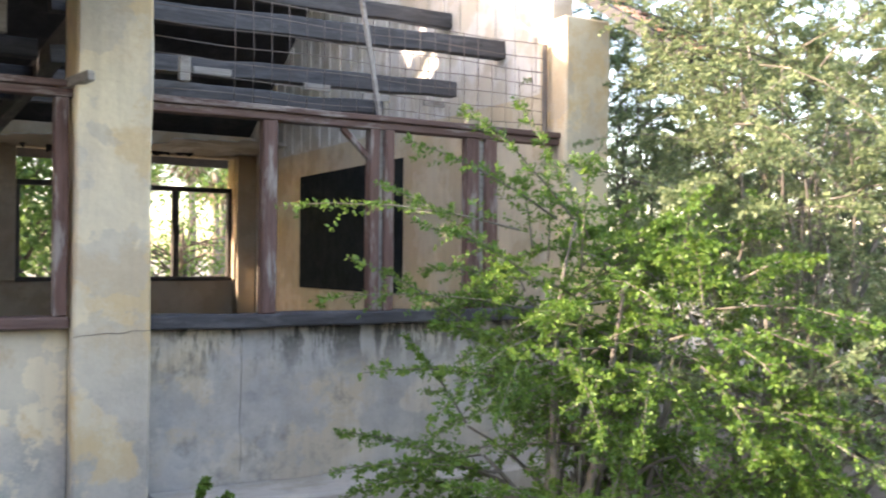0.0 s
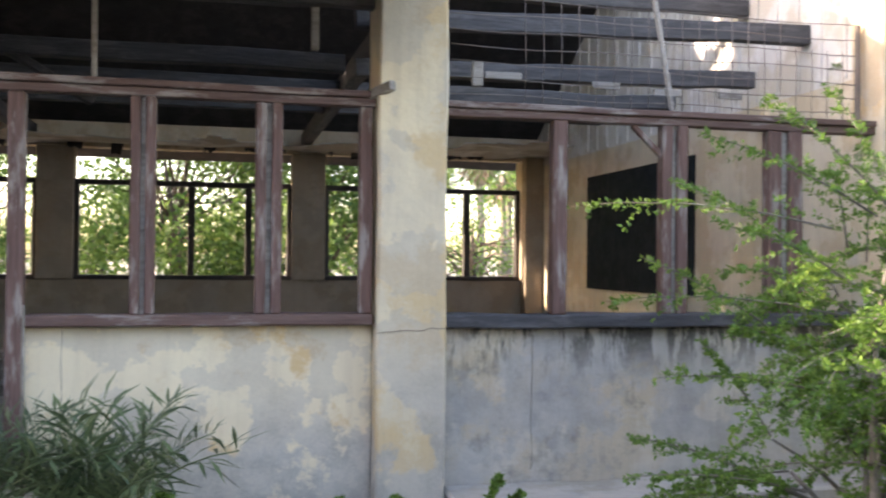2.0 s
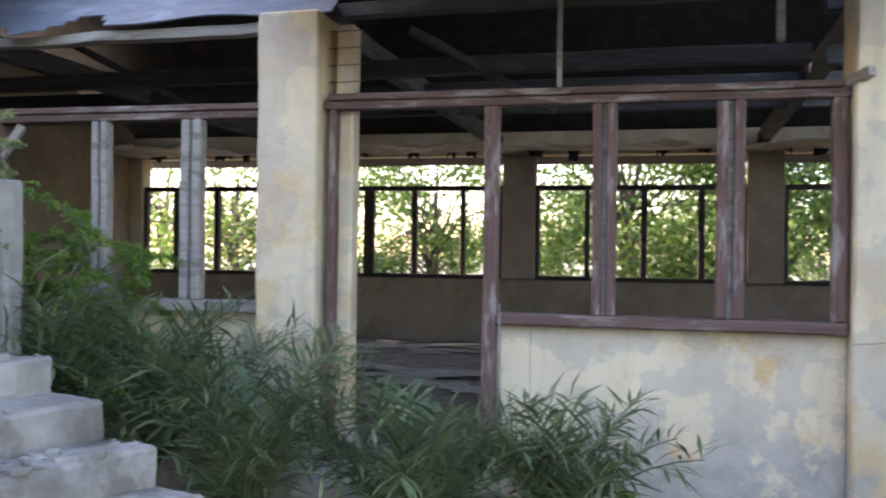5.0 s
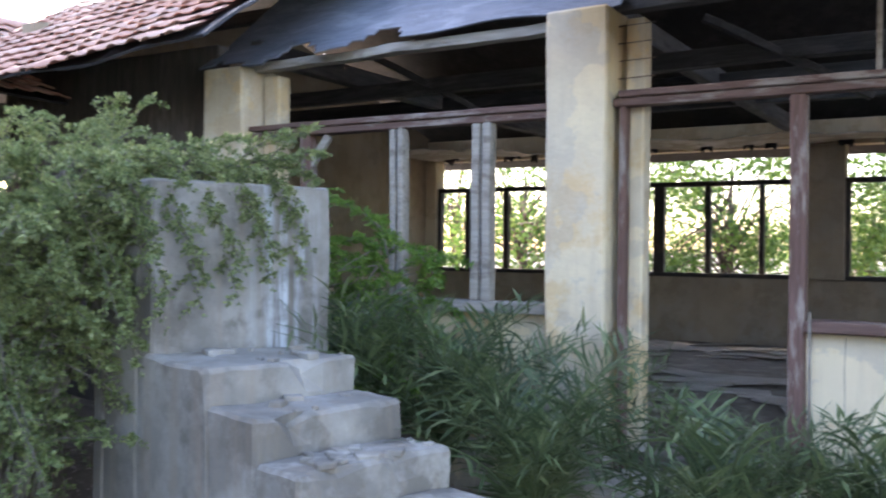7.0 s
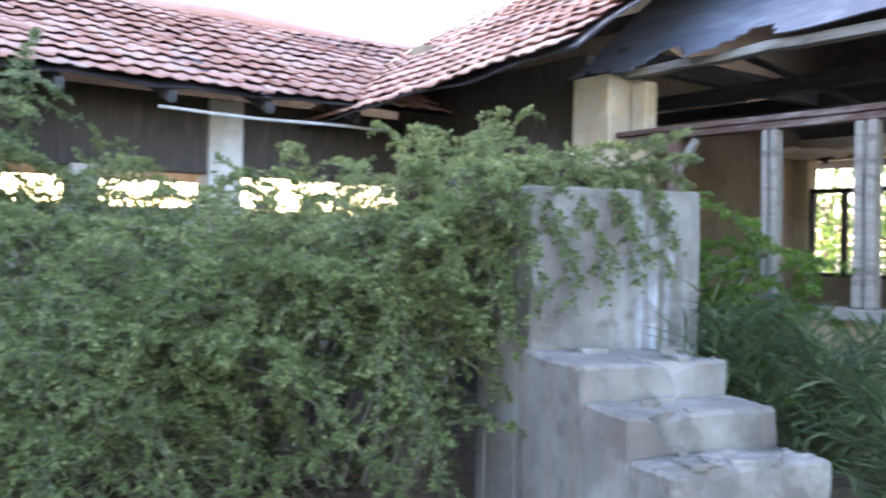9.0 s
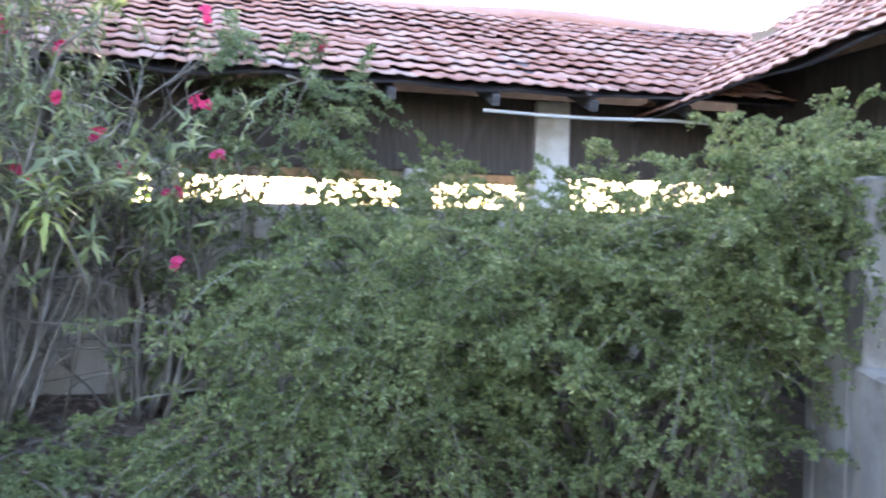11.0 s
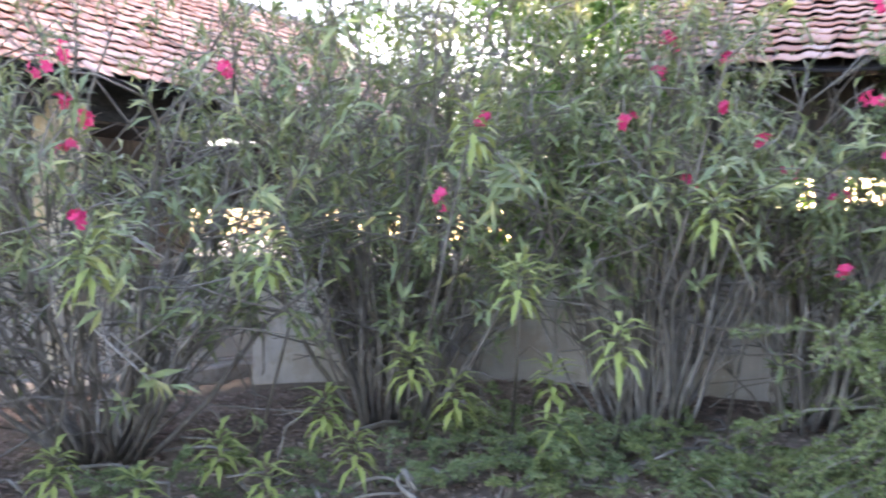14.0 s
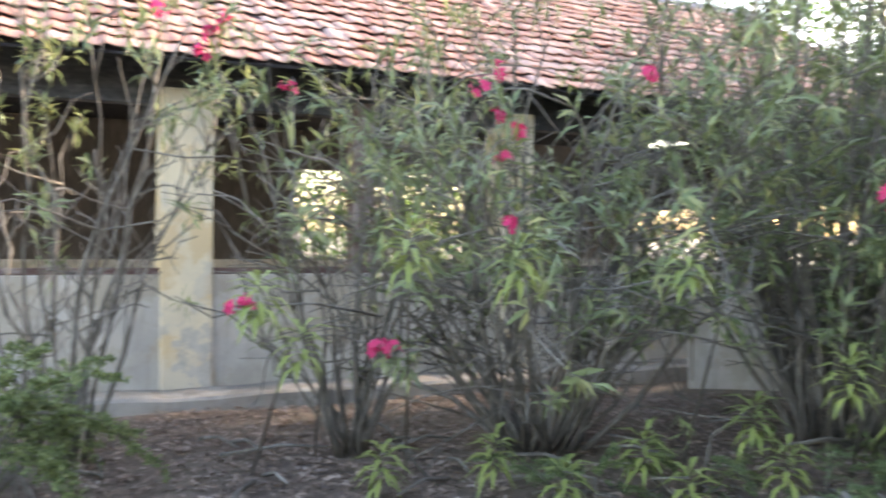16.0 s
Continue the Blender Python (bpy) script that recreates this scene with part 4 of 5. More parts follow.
    tw = tagged(tubes("branchwork", lines, bark, None, "", 3), "", "", "", "stuff")
    under(th, tagged(crown, "", "", "", "stuff"), tw)
    for i in r.choice(n, min(n, stems), replace=False):
        a, b = np.array(base) + r.normal(size=3) * [0.15, 0.15, 0], p0[i]
        mid = (a + b) / 2 + [0, 0, 0.22 * np.linalg.norm(b - a)] + r.normal(size=3) * 0.12
        u = np.linspace(0, 1, 7)[:, None]
        pts = a * (1 - u) ** 2 + 2 * mid * u * (1 - u) + b * u ** 2
        under(th, tubes("stem", [(list(pts), list(np.linspace(0.018, 0.006, 7) * r.uniform(0.6, 1.5)))], bark, None, "", 5))
    return th


def sight(az, el, d):
    """A point at a bearing, a rise and a level distance from the middle of the yard."""
    return np.array([-math.sin(radians(az)) * d - 0.2, math.cos(radians(az)) * d + 0.35, 1.62 + math.tan(radians(el)) * d])


def blossom(p, way, parent, seed):
    """One cluster of five-petalled flowers, joined at the stalk."""
    r = np.random.default_rng(seed)
    verts, faces = [tuple(p)], []
    for k in range(6):
        c = np.array(p) + unit(way + r.normal(size=3) * 0.9) * r.uniform(0.03, 0.075)
        ax = unit(c - p)
        u = unit(np.cross(ax, r.normal(size=3)))
        v = np.cross(ax, u)
        ci = len(verts)
        verts.append(tuple(c))
        for j in range(5):
            a = 2 * math.pi * j / 5
            e, f = u * math.cos(a) + v * math.sin(a), v * math.cos(a) - u * math.sin(a)
            b = len(verts)
            verts += [tuple(c + e * 0.02 - f * 0.014), tuple(c + e * 0.036 + ax * 0.006), tuple(c + e * 0.02 + f * 0.014)]
            faces.append((ci, b, b + 1, b + 2))
        faces.append((0, ci, ci + 1))
    under(parent, mesh_object("flower", verts, faces, PETAL, None, "bright pink flower cluster"))


def palm_clump(base, fronds, reach, label, seed, lift=1.0):
    """A stemless feather palm: arching ribs with long narrow leaflets."""
    r = np.random.default_rng(seed)
    th = empty("palm_clump", base, label, "palm", "palm clumps")
    for k in range(fronds):
        az = 2 * math.pi * (k + r.uniform(-0.3, 0.3)) / fronds
        el = r.uniform(1.0, 1.55)
        ln = reach * r.uniform(0.7, 1.1)
        d = np.array([math.cos(az) * math.cos(el), math.sin(az) * math.cos(el), math.sin(el) * lift])
        t = np.linspace(0, 1, 9)[:, None]
        pts = np.array(base) + d * ln * t + np.array([math.cos(az) * 0.28, math.sin(az) * 0.26, -0.3]) * ln * t ** 2.2
        rib = tubes("frond", [(list(pts), list(np.linspace(0.009, 0.003, 9)))], LEAF_PALM, None, "", 4)
        n = 40
        s = np.linspace(0.12, 0.99, n)
        P = np.stack([np.interp(s, t[:, 0], pts[:, i]) for i in range(3)], 1)
        T = unit(np.gradient(P, axis=0))
        up = unit(np.cross(np.cross(T, [0, 0, 1.0]), T) + 1e-6)
        sd = np.cross(T, up) * np.where(np.arange(n) % 2, 1, -1)[:, None]
        lw = unit(sd * 0.8 + T * 0.65 + up * 0.55 * np.sign(r.normal(size=(n, 1)) + 0.5) + r.normal(size=P.shape) * 0.22)
        ll = ln * (0.3 - 0.15 * s) * r.uniform(0.75, 1.2, n)
        lf = leaf_object("blade", P, lw, up, ll, 0.021, LEAF_PALM, None, "", 0.14)
        lf.parent = rib
        under(th, rib)
    return th


def oleander(base, stems, spread, tall, label, seed, blooms=(), toward=(0, 0), bare=0.9, whorl=0.7, foot=0.3, fork=8):
    """A fan of grey forking stems, whorls of long leaves at their ends, pink flowers at the given sights."""
    r = np.random.default_rng(seed)
    base = np.array(base)
    th = empty("oleander_bush", tuple(base), label, "bush", "oleanders")
    lines, ends, knots = [], [], []
    for k in range(stems):
        az = 2 * math.pi * (k + r.uniform(-0.4, 0.4)) * 0.382
        lean = spread * math.sqrt((k + 0.5) / stems) * r.uniform(0.8, 1.1)
        pull = r.random() ** 1.3
        tip = base + [math.cos(az) * lean + toward[0] * pull, math.sin(az) * lean + toward[1] * pull, tall * r.uniform(0.55, 1.0) * (1 - 0.45 * (lean / spread) ** 2)]
        a = base + [math.cos(az) * foot * r.random(), math.sin(az) * foot * r.random(), -0.02]
        mid = (a + tip) / 2 + [0, 0, 0.1 * tall * r.uniform(-0.3, 1)] + r.normal(size=3) * 0.24
        ts = np.linspace(0, 1, 9)[:, None]
        pts = a * (1 - ts) ** 2 + 2 * mid * ts * (1 - ts) + tip * ts ** 2
        pts[1:-1] += r.normal(size=(7, 3)) * 0.03
        w = r.uniform(0.5, 1.5)
        under(th, tubes("stem", [(list(pts), list(np.linspace(0.019, 0.005, 9) * w))], BARK, None, "", 5))
        knots += list(pts[2:])
        for f in range(r.integers(fork - 3, fork + 3)):
            q = pts[r.integers(2, 9)]
            d = unit(unit(pts[-1] - pts[1]) * 0.9 + r.normal(size=3) * 0.62)
            ln = r.uniform(0.3, 1.0)
            e = q + d * ln + [0, 0, -0.1 * ln]
            lines.append(([q, q + d * ln * 0.4 + r.normal(size=3) * 0.04, q + d * ln * 0.75 + r.normal(size=3) * 0.03, e], [0.007, 0.006, 0.005, 0.0035]))
            if r.random() < whorl:
                ends.append((e, unit(d + [0, 0, 0.2])))
            if r.random() < 0.6:
                g = unit(d + r.normal(size=3) * 0.5)
                h = q + d * ln * 0.6 + g * ln * 0.45
                lines.append(([q + d * ln * 0.5, h], [0.0045, 0.003]))
                if r.random() < whorl * 0.7:
                    ends.append((h, unit(g + [0, 0, 0.2])))
        ends.append((pts[-1], unit(pts[-1] - pts[-2])))
    ends = [q for q in ends if q[0][2] > bare + 0.7 * r.random() or r.random() < 0.1]
    knots = np.array(knots)
    for i, (az, el, d) in enumerate(blooms):
        p = sight(az, el, d)
        low = knots[:, 2] < p[2] - 0.1
        near = knots[np.argmin(np.linalg.norm(knots - p, axis=1) + np.where(low, 0, 3))]
        way = unit(p - near + [0, 0, 0.3])
        lines.append(([near, (near + p) / 2 + [0, 0, 0.05], p], [0.008, 0.006, 0.004]))
        ends.append((p - way * 0.06, way))
        blossom(p, way, th, seed * 50 + i)
    P, Wy, U, L = [], [], [], []
    for e, d in ends:
        n = r.integers(9, 17)
        sp = r.uniform(0, 0.2, n)
        for j in range(n):
            o = unit(r.normal(size=3))
            P.append(e - d * sp[j])
            Wy.append(d * 0.6 + o * 0.85 + [0, 0, -0.2])
            U.append(d + o * 0.3 + [0, 0, 0.3])
            L.append(r.uniform(0.1, 0.19))
    lv = leaf_object("leaves", np.array(P), np.array(Wy), np.array(U), np.array(L), np.array(L) * 0.19, LEAF_OLE, None, "", 0.22)
    under(th, tagged(tubes("branchwork", lines, BARK, None, "", 4), "", "", "", "stuff"), tagged(lv, "", "", "", "stuff"))
    return th


# feathery bushes before the east bay, and the taller tree behind them
cane_bush("feathery_bush", (3.0, 3.7, 0.0), [((2.75, 3.8, 0.5), (0.6, 0.5, 0.5)), ((2.9, 3.8, 1.25), (0.5, 0.45, 0.55)), ((3.5, 3.5, 1.1), (0.8, 0.6, 0.85)), ((3.3, 3.5, 0.3), (0.9, 0.7, 0.35))], 230, 0.026, LEAF_LIGHT,
          "bright green feathery bush before the classroom wall", seed=3, cane=(0.5, 1.05), stems=40, droop=0.42, lift=0.35, tuft=6,
          sprays=(((2.75, 3.8, 1.75), (1.62, 4.35, 1.86)), ((2.8, 3.8, 1.35), (1.75, 4.2, 1.4)), ((2.6, 3.8, 0.55), (1.75, 3.95, 0.62)), ((2.9, 3.7, 1.8), (2.15, 4.0, 2.2)), ((3.0, 3.7, 1.8), (2.5, 4.0, 2.4)), ((2.7, 3.8, 1.0), (1.95, 4.05, 1.05)), ((2.8, 3.8, 1.5), (2.1, 4.2, 2.0)), ((2.6, 3.9, 1.2), (1.95, 4.2, 1.62)), ((3.0, 3.8, 0.3), (2.0, 3.8, 0.35)), ((3.1, 3.7, 1.7), (2.75, 3.9, 2.45))))
cane_bush("feathery_bush", (5.0, 4.0, 0.0), [((4.4, 3.5, 0.8), (0.8, 0.7, 0.8)), ((4.3, 3.7, 1.9), (0.7, 0.6, 0.7)), ((5.2, 3.9, 2.4), (1.0, 0.9, 1.2)), ((6.4, 4.6, 2.8), (1.2, 1.1, 1.8)), ((4.75, 4.1, 3.1), (0.5, 0.5, 0.6)), ((5.8, 3.0, 1.2), (1.0, 1.0, 1.2)), ((6.3, 6.6, 1.8), (0.8, 0.9, 1.6)), ((5.3, 4.9, 3.1), (0.6, 0.5, 0.8)), ((6.4, 6.2, 3.8), (0.8, 0.7, 1.0))], 520, 0.029, LEAF_GREY,
          "tall grey-green feathery shrub with thorny stems", seed=4, cane=(0.6, 1.3), stems=60, droop=0.35, lift=0.45, tuft=5)
cane_bush("feathery_bush", (9.0, 7.0, 0.0), [((8.5, 6.5, 2.2), (1.8, 1.4, 2.0)), ((10.5, 8.5, 2.8), (2.0, 1.8, 2.6))], 170, 0.06, LEAF_GREY,
          "sunlit yellow-green feathery thicket beside the gable", seed=8, cane=(1.0, 2.2), stems=30)
cane_bush("feathery_bush", (6.2, 6.7, 0.0), [((5.75, 6.5, 2.9), (0.5, 0.5, 0.8)), ((6.1, 6.9, 1.6), (0.6, 0.6, 1.2)), ((6.6, 7.2, 3.6), (0.8, 0.7, 0.8))], 120, 0.034, LEAF_GREY,
          "grey-green feathery shrub beside the corner pillar", seed=18, cane=(0.6, 1.2), stems=24, droop=0.35)
# palms before the doorway
palm_clump((-0.62, 4.85, 0.05), 26, 1.1, "dark green feather palm clump below the cream wall", 11)
palm_clump((-1.3, 4.7, 0.05), 28, 1.25, "dark green feather palm clump before the doorway", 12)
palm_clump((-2.3, 4.75, 0.1), 28, 1.4, "dark green feather palm clump beside the pillar", 13)
palm_clump((-3.0, 5.0, 0.3), 26, 1.4, "dark green feather palm clump beside the steps", 14)
palm_clump((-3.45, 4.85, 0.6), 20, 1.1, "dark green feather palm clump against the tank", 15)
tagged(tubes("bare_stalk", [([(-0.92, 4.85, -0.05), (-0.93, 4.86, 0.8), (-0.93, 4.86, 1.36)], [0.012, 0.01, 0.007])], BARK, None, "thin bare upright stalk among the palms", 5), "", "stalk")
# hedge between the steps and the side wing
cane_bush("hedge_bush", (-5.3, 2.9, 0.2), [((-5.5, 3.1, 1.35), (0.6, 0.7, 0.6)), ((-5.1, 2.35, 1.2), (0.6, 0.6, 0.65)), ((-4.75, 3.15, 1.8), (0.6, 0.3, 0.3)), ((-4.75, 3.7, 2.0), (0.45, 0.45, 0.12)), ((-4.55, 2.98, 1.25), (0.4, 0.12, 0.4)), ((-4.65, 2.95, 0.55), (0.3, 0.12, 0.4)), ((-5.3, 4.2, 2.0), (0.4, 0.5, 0.25))], 330, 0.028, LEAF_HEDGE,
          "dense green small-leaved bush overgrowing the concrete tank", seed=5, cane=(0.5, 1.05), stems=34, droop=0.6, tuft=6,
          sprays=[((-4.3 + 0.009 * k, 3.3 + 0.036 * k, 2.02 + 0.03 * (k % 5)), (-3.68 + 0.008 * k + 0.04 * (k % 3), 3.2 + 0.034 * k, 1.15 + 0.17 * ((k * 5) % 6) + 0.01 * k)) for k in range(34)])
cane_bush("hedge_bush", (-4.75, 3.3, 0.2), [((-4.25, 3.3, 1.8), (0.35, 0.25, 0.18)), ((-4.3, 3.2, 1.35), (0.3, 0.14, 0.35)), ((-4.25, 4.0, 2.02), (0.25, 0.35, 0.06))], 100, 0.028, LEAF_HEDGE,
          "drooping green bush hanging over the corner of the concrete tank", seed=16, cane=(0.3, 0.7), stems=14, droop=0.75, lift=0.15, tuft=6)
cane_bush("hedge_bush", (-5.8, 1.2, 0.2), [((-5.9, 1.8, 1.15), (0.6, 0.7, 0.7)), ((-5.6, 1.05, 0.75), (0.55, 0.5, 0.5)), ((-5.3, 1.75, 0.6), (0.5, 0.6, 0.5))], 200, 0.027, LEAF_HEDGE,
          "dense green bush of arching furry branches before the side wing", seed=6, cane=(0.7, 1.4), stems=44, droop=0.62, lift=0.5, tuft=6,
          sprays=[((-5.5 - 0.3 * ((k * 7) % 5) / 5, 0.75 + 0.05 * k, 0.5 + 0.17 * ((k * 3) % 7)), (-4.55 - 0.3 * ((k * 7) % 5) / 5, 0.3 + 0.065 * k + 0.25 * ((k * 11) % 7 - 3) / 3, 0.3 + 0.17 * ((k * 3) % 7) - 0.12 * (k % 3))) for k in range(30)])
cane_bush("hedge_bush", (-7.0, 3.0, 0.3), [((-6.8, 3.8, 1.65), (0.5, 0.9, 0.5)), ((-6.8, 2.1, 1.5), (0.5, 0.9, 0.5))], 150, 0.03, LEAF_HEDGE,
          "dense green bush against the side wing", seed=9, cane=(0.5, 1.1), stems=20, droop=0.45)
cane_bush("hedge_bush", (-4.1, 5.2, 0.3), [((-4.3, 5.3, 1.5), (0.4, 0.2, 0.6)), ((-3.6, 5.2, 1.35), (0.3, 0.2, 0.6)), ((-3.75, 4.95, 0.9), (0.3, 0.2, 0.4))], 80, 0.03, LEAF_LIGHT,
          "green small-leaved bush between tank and pillar", seed=7, cane=(0.4, 0.8), stems=16, droop=0.6)
cane_bush("hedge_bush", (-7.6, 1.0, 0.3), [((-7.5, 1.2, 1.7), (0.3, 0.5, 0.5)), ((-7.4, 0.5, 1.2), (0.3, 0.35, 0.5)), ((-7.5, 2.6, 1.9), (0.3, 0.5, 0.25)), ((-7.3, 1.1, 2.3), (0.3, 0.5, 0.4))], 95, 0.03, LEAF_HEDGE,
          "loose green bush climbing the low wall of the side wing", seed=19, cane=(0.5, 1.0), stems=14)
cane_bush("roof_creeper", (-7.7, 1.2, 2.9), [((-7.5, 1.2, 2.8), (0.3, 0.7, 0.4)), ((-7.9, 0.9, 3.2), (0.3, 0.7, 0.2))], 34, 0.032, LEAF_GREY,
          "green creeper hanging over the roof edge", "creeper", seed=10, cane=(0.4, 0.9), stems=6)
# oleanders
oleander((-5.25, -4.4, 0.0), 56, 2.1, 3.6, "grey-stemmed oleander with pink flowers", 21, ((126.7, 9.7, 5.6), (136.7, 9.0, 5.2), (135.9, 9.9, 5.3), (134.5, 6.2, 5.2), (135.8, 7.1, 5.2), (135.4, 4.5, 5.2), (134.8, 0.5, 5.0), (143.0, -7.3, 5.2), (142.1, -7.4, 5.2), (148.9, 8.6, 5.8)), (0.3, 0.3), 0.8, 0.5, 0.35, 11)
oleander((-6.7, -2.9, 0.1), 52, 1.8, 4.5, "grey-stemmed oleander with few pink flowers", 23, ((113.4, 2.4, 5.6), (111.5, 6.7, 5.9), (111.0, 7.2, 6.0), (102.4, 7.2, 5.9)), (0.6, 0.6), 0.6, 0.55, 0.35, 11)
oleander((-7.0, -0.95, 0.25), 48, 1.3, 4.0, "dense leafy oleander with pink flowers before the side wing", 22, ((100.0, 11.9, 6.2), (99.8, 11.6, 6.1), (100.6, 9.9, 6.1), (96.5, 7.8, 6.0), (94.5, 5.7, 6.0), (96.6, 10.5, 6.2), (98.7, 3.4, 6.0), (88.8, 8.0, 6.4), (88.6, 13.2, 6.6)), (0.3, 0.3), 1.2, 0.75, 0.35)
oleander((-7.5, 0.1, 0.3), 22, 0.8, 2.6, "slender oleander by the end of the low wall", 25, ((90.3, 2.5, 6.5), (90.0, -1.5, 6.4), (87.8, 4.8, 6.6), (93.0, 4.0, 6.5), (81.7, 11.7, 7.0)), (0.2, 0.2), 1.2, 0.6)
oleander((-8.1, -3.7, 0.1), 52, 1.7, 4.9, "tall oleander behind the others", 26, (), (0, 0), 1.4, 0.7)
oleander((-4.1, -5.2, 0.0), 20, 1.3, 3.4, "pale-stemmed open oleander beside the gallery", 27, ((152.0, -4.6, 5.4), (151.1, -4.6, 5.4), (152.7, 12.6, 5.6), (153.6, 11.7, 5.6), (154.0, 10.7, 5.6)), (0.3, 0.2), 1.5, 0.5, 0.15)
oleander((-2.3, -6.2, 0.0), 17, 1.5, 4.2, "tall oleander with drooping leaves near the gallery", 24, ((156.7, 13.0, 5.6), (166.3, -3.1, 5.2)), (-0.2, 0.3), 2.1, 0.95, 0.2)
cane_bush("feathery_bush", (-1.5, -5.3, 0.0), [((-1.6, -5.2, 0.45), (0.5, 0.4, 0.35))], 40, 0.034, LEAF_HEDGE, "low green feathery bush before the gallery wall", seed=41, cane=(0.4, 0.9), stems=10, droop=0.6)


def rosette(az, el, d, leaf, seed):
    """A shoot with one rosette of long leaves at its end, rising from the ground."""
    r = np.random.default_rng(seed)
    x, y = -math.sin(radians(az)) * d - 0.2, math.cos(radians(az)) * d + 0.3
    top = np.array([x, y, max(1.63 + math.tan(radians(el)) * d, ground_z(x, y) + 0.12)])
    back = 1.5 if el > -8.5 else 0.25
    foot = np.array([x - back * math.sin(radians(az)) + r.normal() * 0.2, y + back * math.cos(radians(az)) + r.normal() * 0.2, 0.0])
    foot[2] = ground_z(foot[0], foot[1]) - 0.02
    th = empty("oleander_shoot", tuple(foot), "oleander shoot with a rosette of long leaves", "plant", "oleander shoots")
    under(th, tubes("stem", [([foot, (foot + top) / 2 + [r.normal() * 0.16, r.normal() * 0.16, 0.16 * (top[2] - foot[2]) + 0.05], top], [0.011, 0.009, 0.006])], BARK, None, "", 5))
    n = 26
    a = np.arange(n) * 2.4
    rise = np.linspace(-0.6, 0.6, n)
    way = np.stack([np.cos(a), np.sin(a), rise], 1) + r.normal(size=(n, 3)) * 0.12
    pos = top + np.stack([np.zeros(n), np.zeros(n), np.linspace(-0.16, 0.03, n)], 1)
    for i in range(n):
        lf = leaf_object("leaf", pos[i:i + 1], way[i:i + 1], np.array([[0, 0, 1.0]]), leaf * r.uniform(0.8, 1.15), leaf * 0.19, LEAF_ROS, None, "", 0.3)
        under(th, lf)


for k, (az, el, d) in enumerate(((140.5, 0, 4.4), (133.5, -1.0, 4.5), (123.4, -0.8, 4.8), (101.7, -5.5, 4.6), (112, -9, 5.9), (120, -10, 5.8), (126.3, -12.4, 5.7), (118, -12.4, 5.6), (135.5, -13, 5.6), (142.5, -13.8, 5.5), (123.5, -14.3, 5.5),
                                 (114.7, -7.2, 5.4), (106, -8, 5.9), (131, -14.5, 5.4), (147.5, -6.5, 5.0), (150, -3.5, 4.8), (105.5, -11, 5.7), (108, -2.0, 4.8), (96.5, 2.5, 5.0), (111, 7.5, 5.0))):
    rosette(az, el, d, 0.21, 300 + k)


# low growth and litter
def carpet(name, cx, cy, rx, ry, n, leaf, mat, label, seed, lift=0.02, tilt=0.5, wide=0.4):
    r = np.random.default_rng(seed)
    a, d = r.uniform(0, 2 * math.pi, n), np.sqrt(r.random(n))
    x, y = cx + rx * d * np.cos(a), cy + ry * d * np.sin(a)
    z = np.array([ground_z(p, q) for p, q in zip(x, y)]) + lift * r.random(n) + 0.006
    b = r.uniform(0, 2 * math.pi, n)
    way = np.stack([np.cos(b), np.sin(b), r.uniform(-0.1, tilt, n)], 1)
    up = np.stack([r.normal(0, 0.4, n), r.normal(0, 0.4, n), np.ones(n)], 1)
    ob = leaf_object(name, np.stack([x, y, z], 1), way, up, leaf * r.uniform(0.5, 1.4, n), leaf * wide * r.uniform(0.6, 1.2, n), mat, None, label, 0.2)
    return tagged(ob, "", "leaf litter" if mat is LITTER else "plants", "", "stuff")


carpet("leaf_litter", -4.8, -2.2, 3.6, 5.6, 26000, 0.07, LITTER, "brown fallen leaves covering the soil", 31)
carpet("leaf_litter", -3.2, 4.0, 3.0, 3.0, 6000, 0.06, LITTER, "brown fallen leaves by the steps", 32)
r0 = np.random.default_rng(40)
for k in range(20):
    a = r0.uniform(1.52, 2.0) if k < 13 else r0.uniform(1.3, 2.6)
    d = r0.uniform(5.6, 7.0)
    x, y = -math.sin(a) * d, math.cos(a) * d
    cane_bush("ground_plant", (x, y, ground_z(x, y)), [((x, y, ground_z(x, y) + 0.05), (0.4, 0.4, 0.1))], 9, 0.024, LEAF_GREY if k % 2 else LEAF_HEDGE, "low green creeping plant on the leaf litter", "plant", 50 + k, (0.3, 0.7), 0.5, 4, lift=0.5, floor=ground_z(x, y) + 0.02, group="creeping plants")
for x, y in ((0.55, 5.35), (1.0, 5.25), (-0.1, 5.3), (1.5, 5.2)):
    cane_bush("wall_weed", (x, y, 0), [((x, y, 0.08), (0.12, 0.1, 0.08))], 4, 0.032, LEAF_LIGHT, "small green weed at the foot of the wall", "plant", int(70 + x * 10), (0.2, 0.42), 0.4, 2, lift=0.9, group="wall weeds")
for k in range(26):
    a, d, b = r0.uniform(1.5, 2.9), r0.uniform(5.6, 7.2), r0.uniform(0, 6.28)
    x, y, ln = -math.sin(a) * d, math.cos(a) * d, r0.uniform(0.3, 0.9)
    z = ground_z(x, y) + 0.03
    tagged(tubes("fallen_stick", [([(x, y, z), (x + math.cos(b) * ln / 2, y + math.sin(b) * ln / 2, z + 0.06), (x + math.cos(b) * ln, y + math.sin(b) * ln, z + 0.03)], [0.016, 0.013, 0.008])], BARK, None, "dry grey stick on the leaf litter", 5), "", "stick", "sticks")


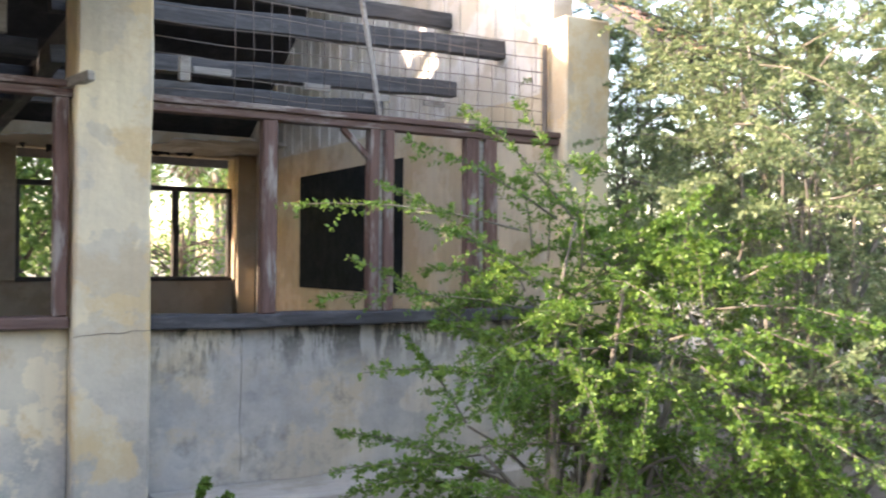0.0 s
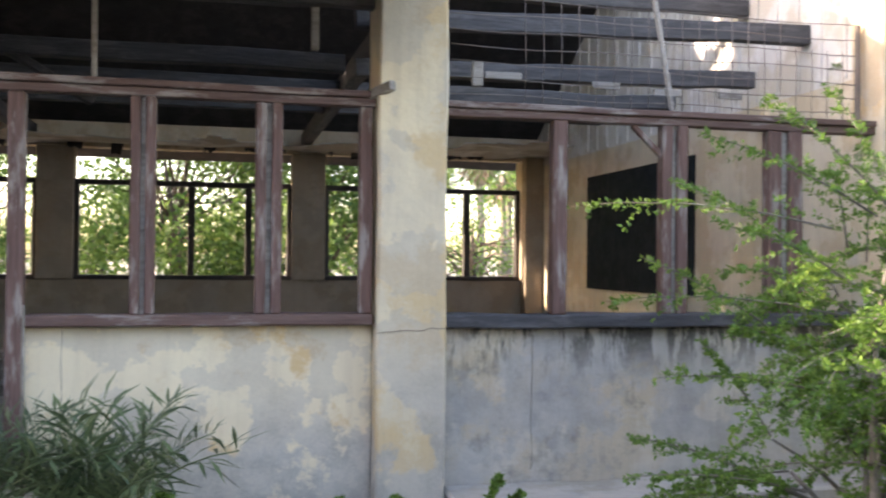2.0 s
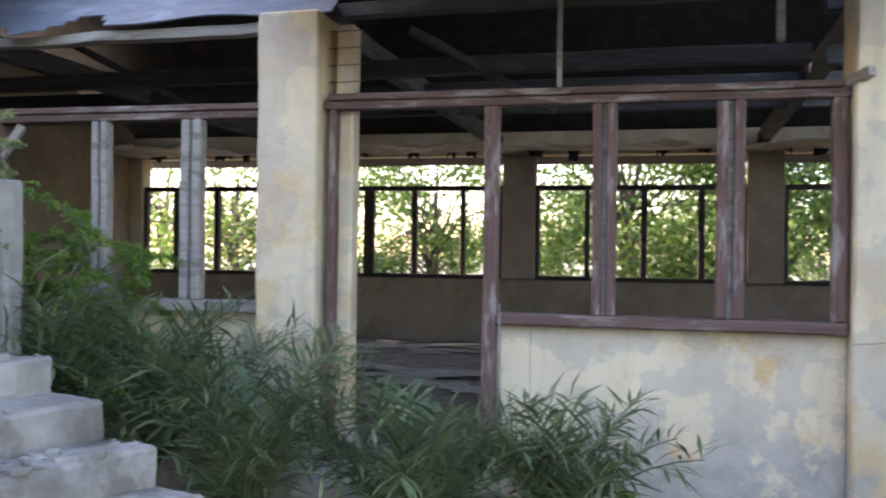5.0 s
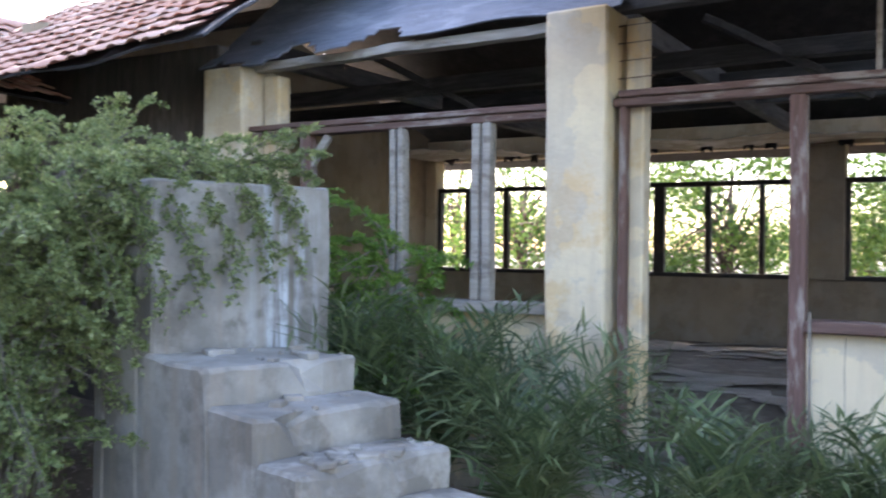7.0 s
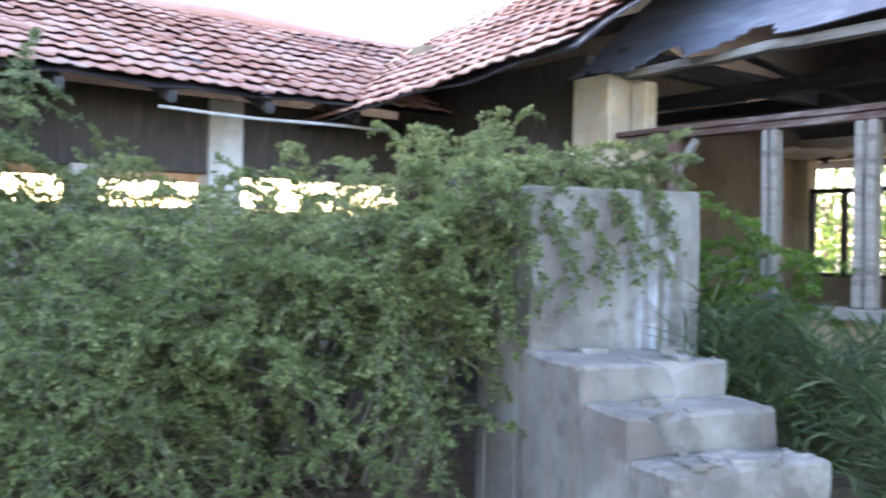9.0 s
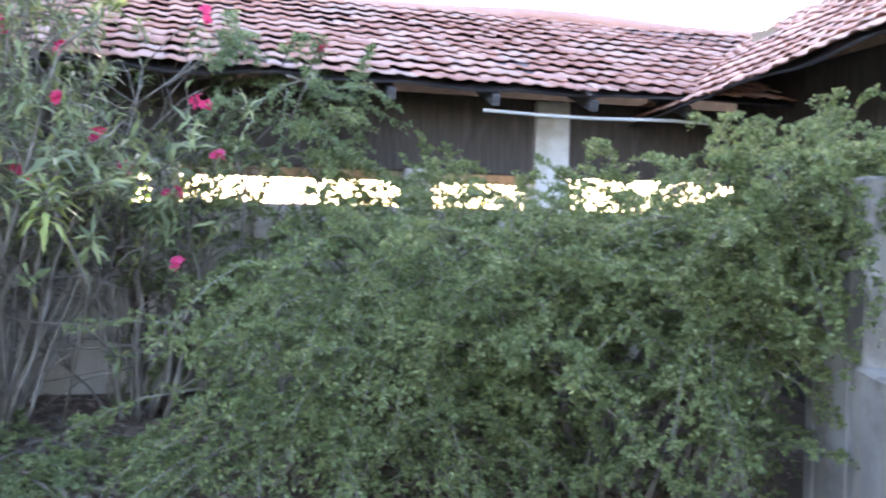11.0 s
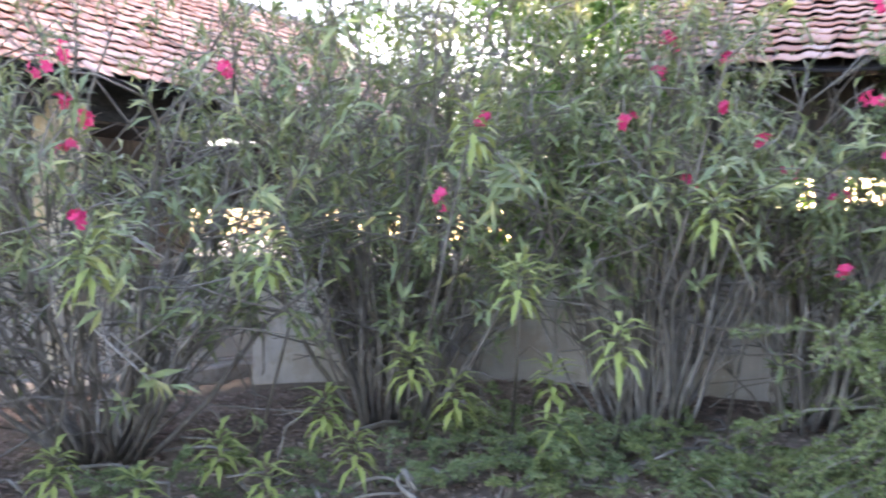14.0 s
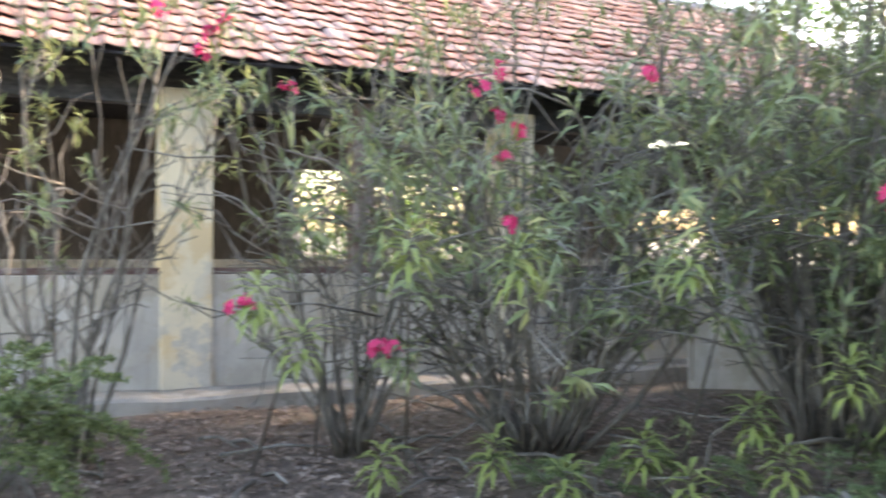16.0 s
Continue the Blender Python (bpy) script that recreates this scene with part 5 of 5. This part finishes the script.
# trees behind the buildings
def tree(x, y, tall, crown_r, leaves, seed, label, leaf=0.16, mat=None, low=0.35):
    r = np.random.default_rng(seed)
    th = empty("tree", (x, y, 0), label, "tree", "trees behind the buildings")
    lines = [([(x, y, -0.1), (x + 0.1, y, tall * 0.3), (x + r.normal() * 0.2, y, tall * 0.75)], [0.1, 0.08, 0.03])]
    tips = []
    for k in range(34):
        z0 = tall * r.uniform(0.2, 0.6)
        e = np.array([x + r.normal() * crown_r * 0.6, y + r.normal() * crown_r * 0.6, tall * r.uniform(low, 1.0)])
        lines.append(([(x, y, z0), (np.array([x, y, z0]) + e) / 2 + [0, 0, 0.2], e], [0.03, 0.02, 0.008]))
        tips.append(e)
    tips = np.array(tips)
    c = tips[r.integers(0, len(tips), leaves)] + r.normal(size=(leaves, 3)) * [crown_r * 0.17, crown_r * 0.17, crown_r * 0.14]
    c = c[c[:, 2] > 0.2]
    n = len(c)
    cr = leaf_object("crown", c, r.normal(size=(n, 3)) + [0, 0, -0.4], r.normal(size=(n, 3)) + [0, 0, 1], leaf * r.uniform(0.6, 1.3, n), leaf * 0.5, mat or LEAF_FAR, None, "", 0.2, True)
    under(th, tubes("trunk", lines, DARKBARK, None, "", 6), cr)


for i, (x, y, h, cr_, n) in enumerate(((-0.9, 18.5, 5.0, 2.3, 15000), (1.9, 18.0, 4.8, 2.0, 11000), (-5.2, 20.0, 4.6, 1.8, 7000), (-3.0, 24.0, 3.4, 1.8, 4000), (-9.5, 19.0, 4.2, 2.2, 5000), (6.5, 24.0, 3.4, 2.5, 3000), (-13.0, 22.0, 5.0, 2.6, 3000), (3.8, 27.0, 3.0, 2.4, 2600), (-7.0, 30.0, 3.6, 3.0, 3000), (0.0, 32.0, 3.5, 3.5, 3000),
                                        (-12.5, -16.0, 3.4, 2.0, 5000), (-10.5, -17.5, 4.5, 2.6, 4000), (-5.5, -18.0, 4.4, 2.6, 4000), (-1.0, -17.0, 5.0, 2.6, 4000), (-21.0, -6.0, 3.6, 2.2, 4500), (-14.5, -2.4, 5.2, 2.0, 13000), (-12.2, -2.0, 3.5, 1.5, 9000), (-17.5, -4.0, 3.6, 1.8, 7000), (-11.5, -2.8, 4.6, 1.6, 10000), (-12.5, -2.0, 5.2, 1.8, 13000), (-17.0, -2.6, 5.2, 2.0, 9000), (-17.5, -6.5, 6.2, 2.4, 9000), (-25.0, -9.5, 4.4, 2.4, 4500), (-19.0, -1.0, 3.0, 2.0, 3500), (-13.5, -17.5, 4.5, 2.4, 4000))):
    tree(x, y, h, cr_, n, 100 + i, "leafy green tree behind the building", 0.15 if y > 0 else 0.13, None, 0.12)


def fan_palm(x, y, tall, seed):
    r = np.random.default_rng(seed)
    th = empty("fan_palm", (x, y, 0), "tall fan palm with a brown skirt of dead leaves", "palm", "fan palms")
    under(th, tubes("trunk", [([(x, y, -0.1), (x + 0.1, y, tall / 2), (x, y, tall)], [0.2, 0.16, 0.14])], BARK, None, "", 8))
    n = 900
    d = unit(r.normal(size=(n, 3)) + [0, 0, 0.1])
    p = np.array([x, y, tall]) + d * r.uniform(0.3, 1.3, n)[:, None]
    under(th, leaf_object("crown", p, d, r.normal(size=(n, 3)), 0.4, 0.05, LEAF_FAR, None, "", 0.3, True))
    d2 = unit(r.normal(size=(300, 3)) * [0.5, 0.5, 0.2] + [0, 0, -1])
    under(th, leaf_object("dead_leaves", np.array([x, y, tall - 0.2]) + d2 * r.uniform(0.1, 0.9, 300)[:, None], d2, r.normal(size=(300, 3)), 0.4, 0.06, LITTER, None, "hanging dry brown leaves", 0.2, True))


for i, (x, y, h) in enumerate(((9.2, 33, 5.6), (11.0, 36, 5.0), (8.0, 38, 5.2), (12.5, 40, 5.8), (6.8, 34, 4.6), (10.2, 44, 6.0))):
    fan_palm(x, y, h, 200 + i)

# broken boards on the classroom floor
r1 = np.random.default_rng(60)
for k in range(70):
    x, y, w, ln, a = r1.uniform(-5.5, -0.5), r1.uniform(7.0, 12.8), r1.uniform(0.08, 0.3), r1.uniform(0.3, 1.1), r1.normal() * 0.5
    m = pose(x, y, FL + 0.012 + 0.03 * r1.random(), r1.normal() * 2, r1.normal() * 2, math.degrees(a))
    tagged(box("broken_board", (-ln / 2, ln / 2, -w / 2, w / 2, -0.008, 0.008), DEBRIS, None, "broken grey board lying on the dusty floor", 0.003, 0.004, 3, m), "", "board", "fallen boards")
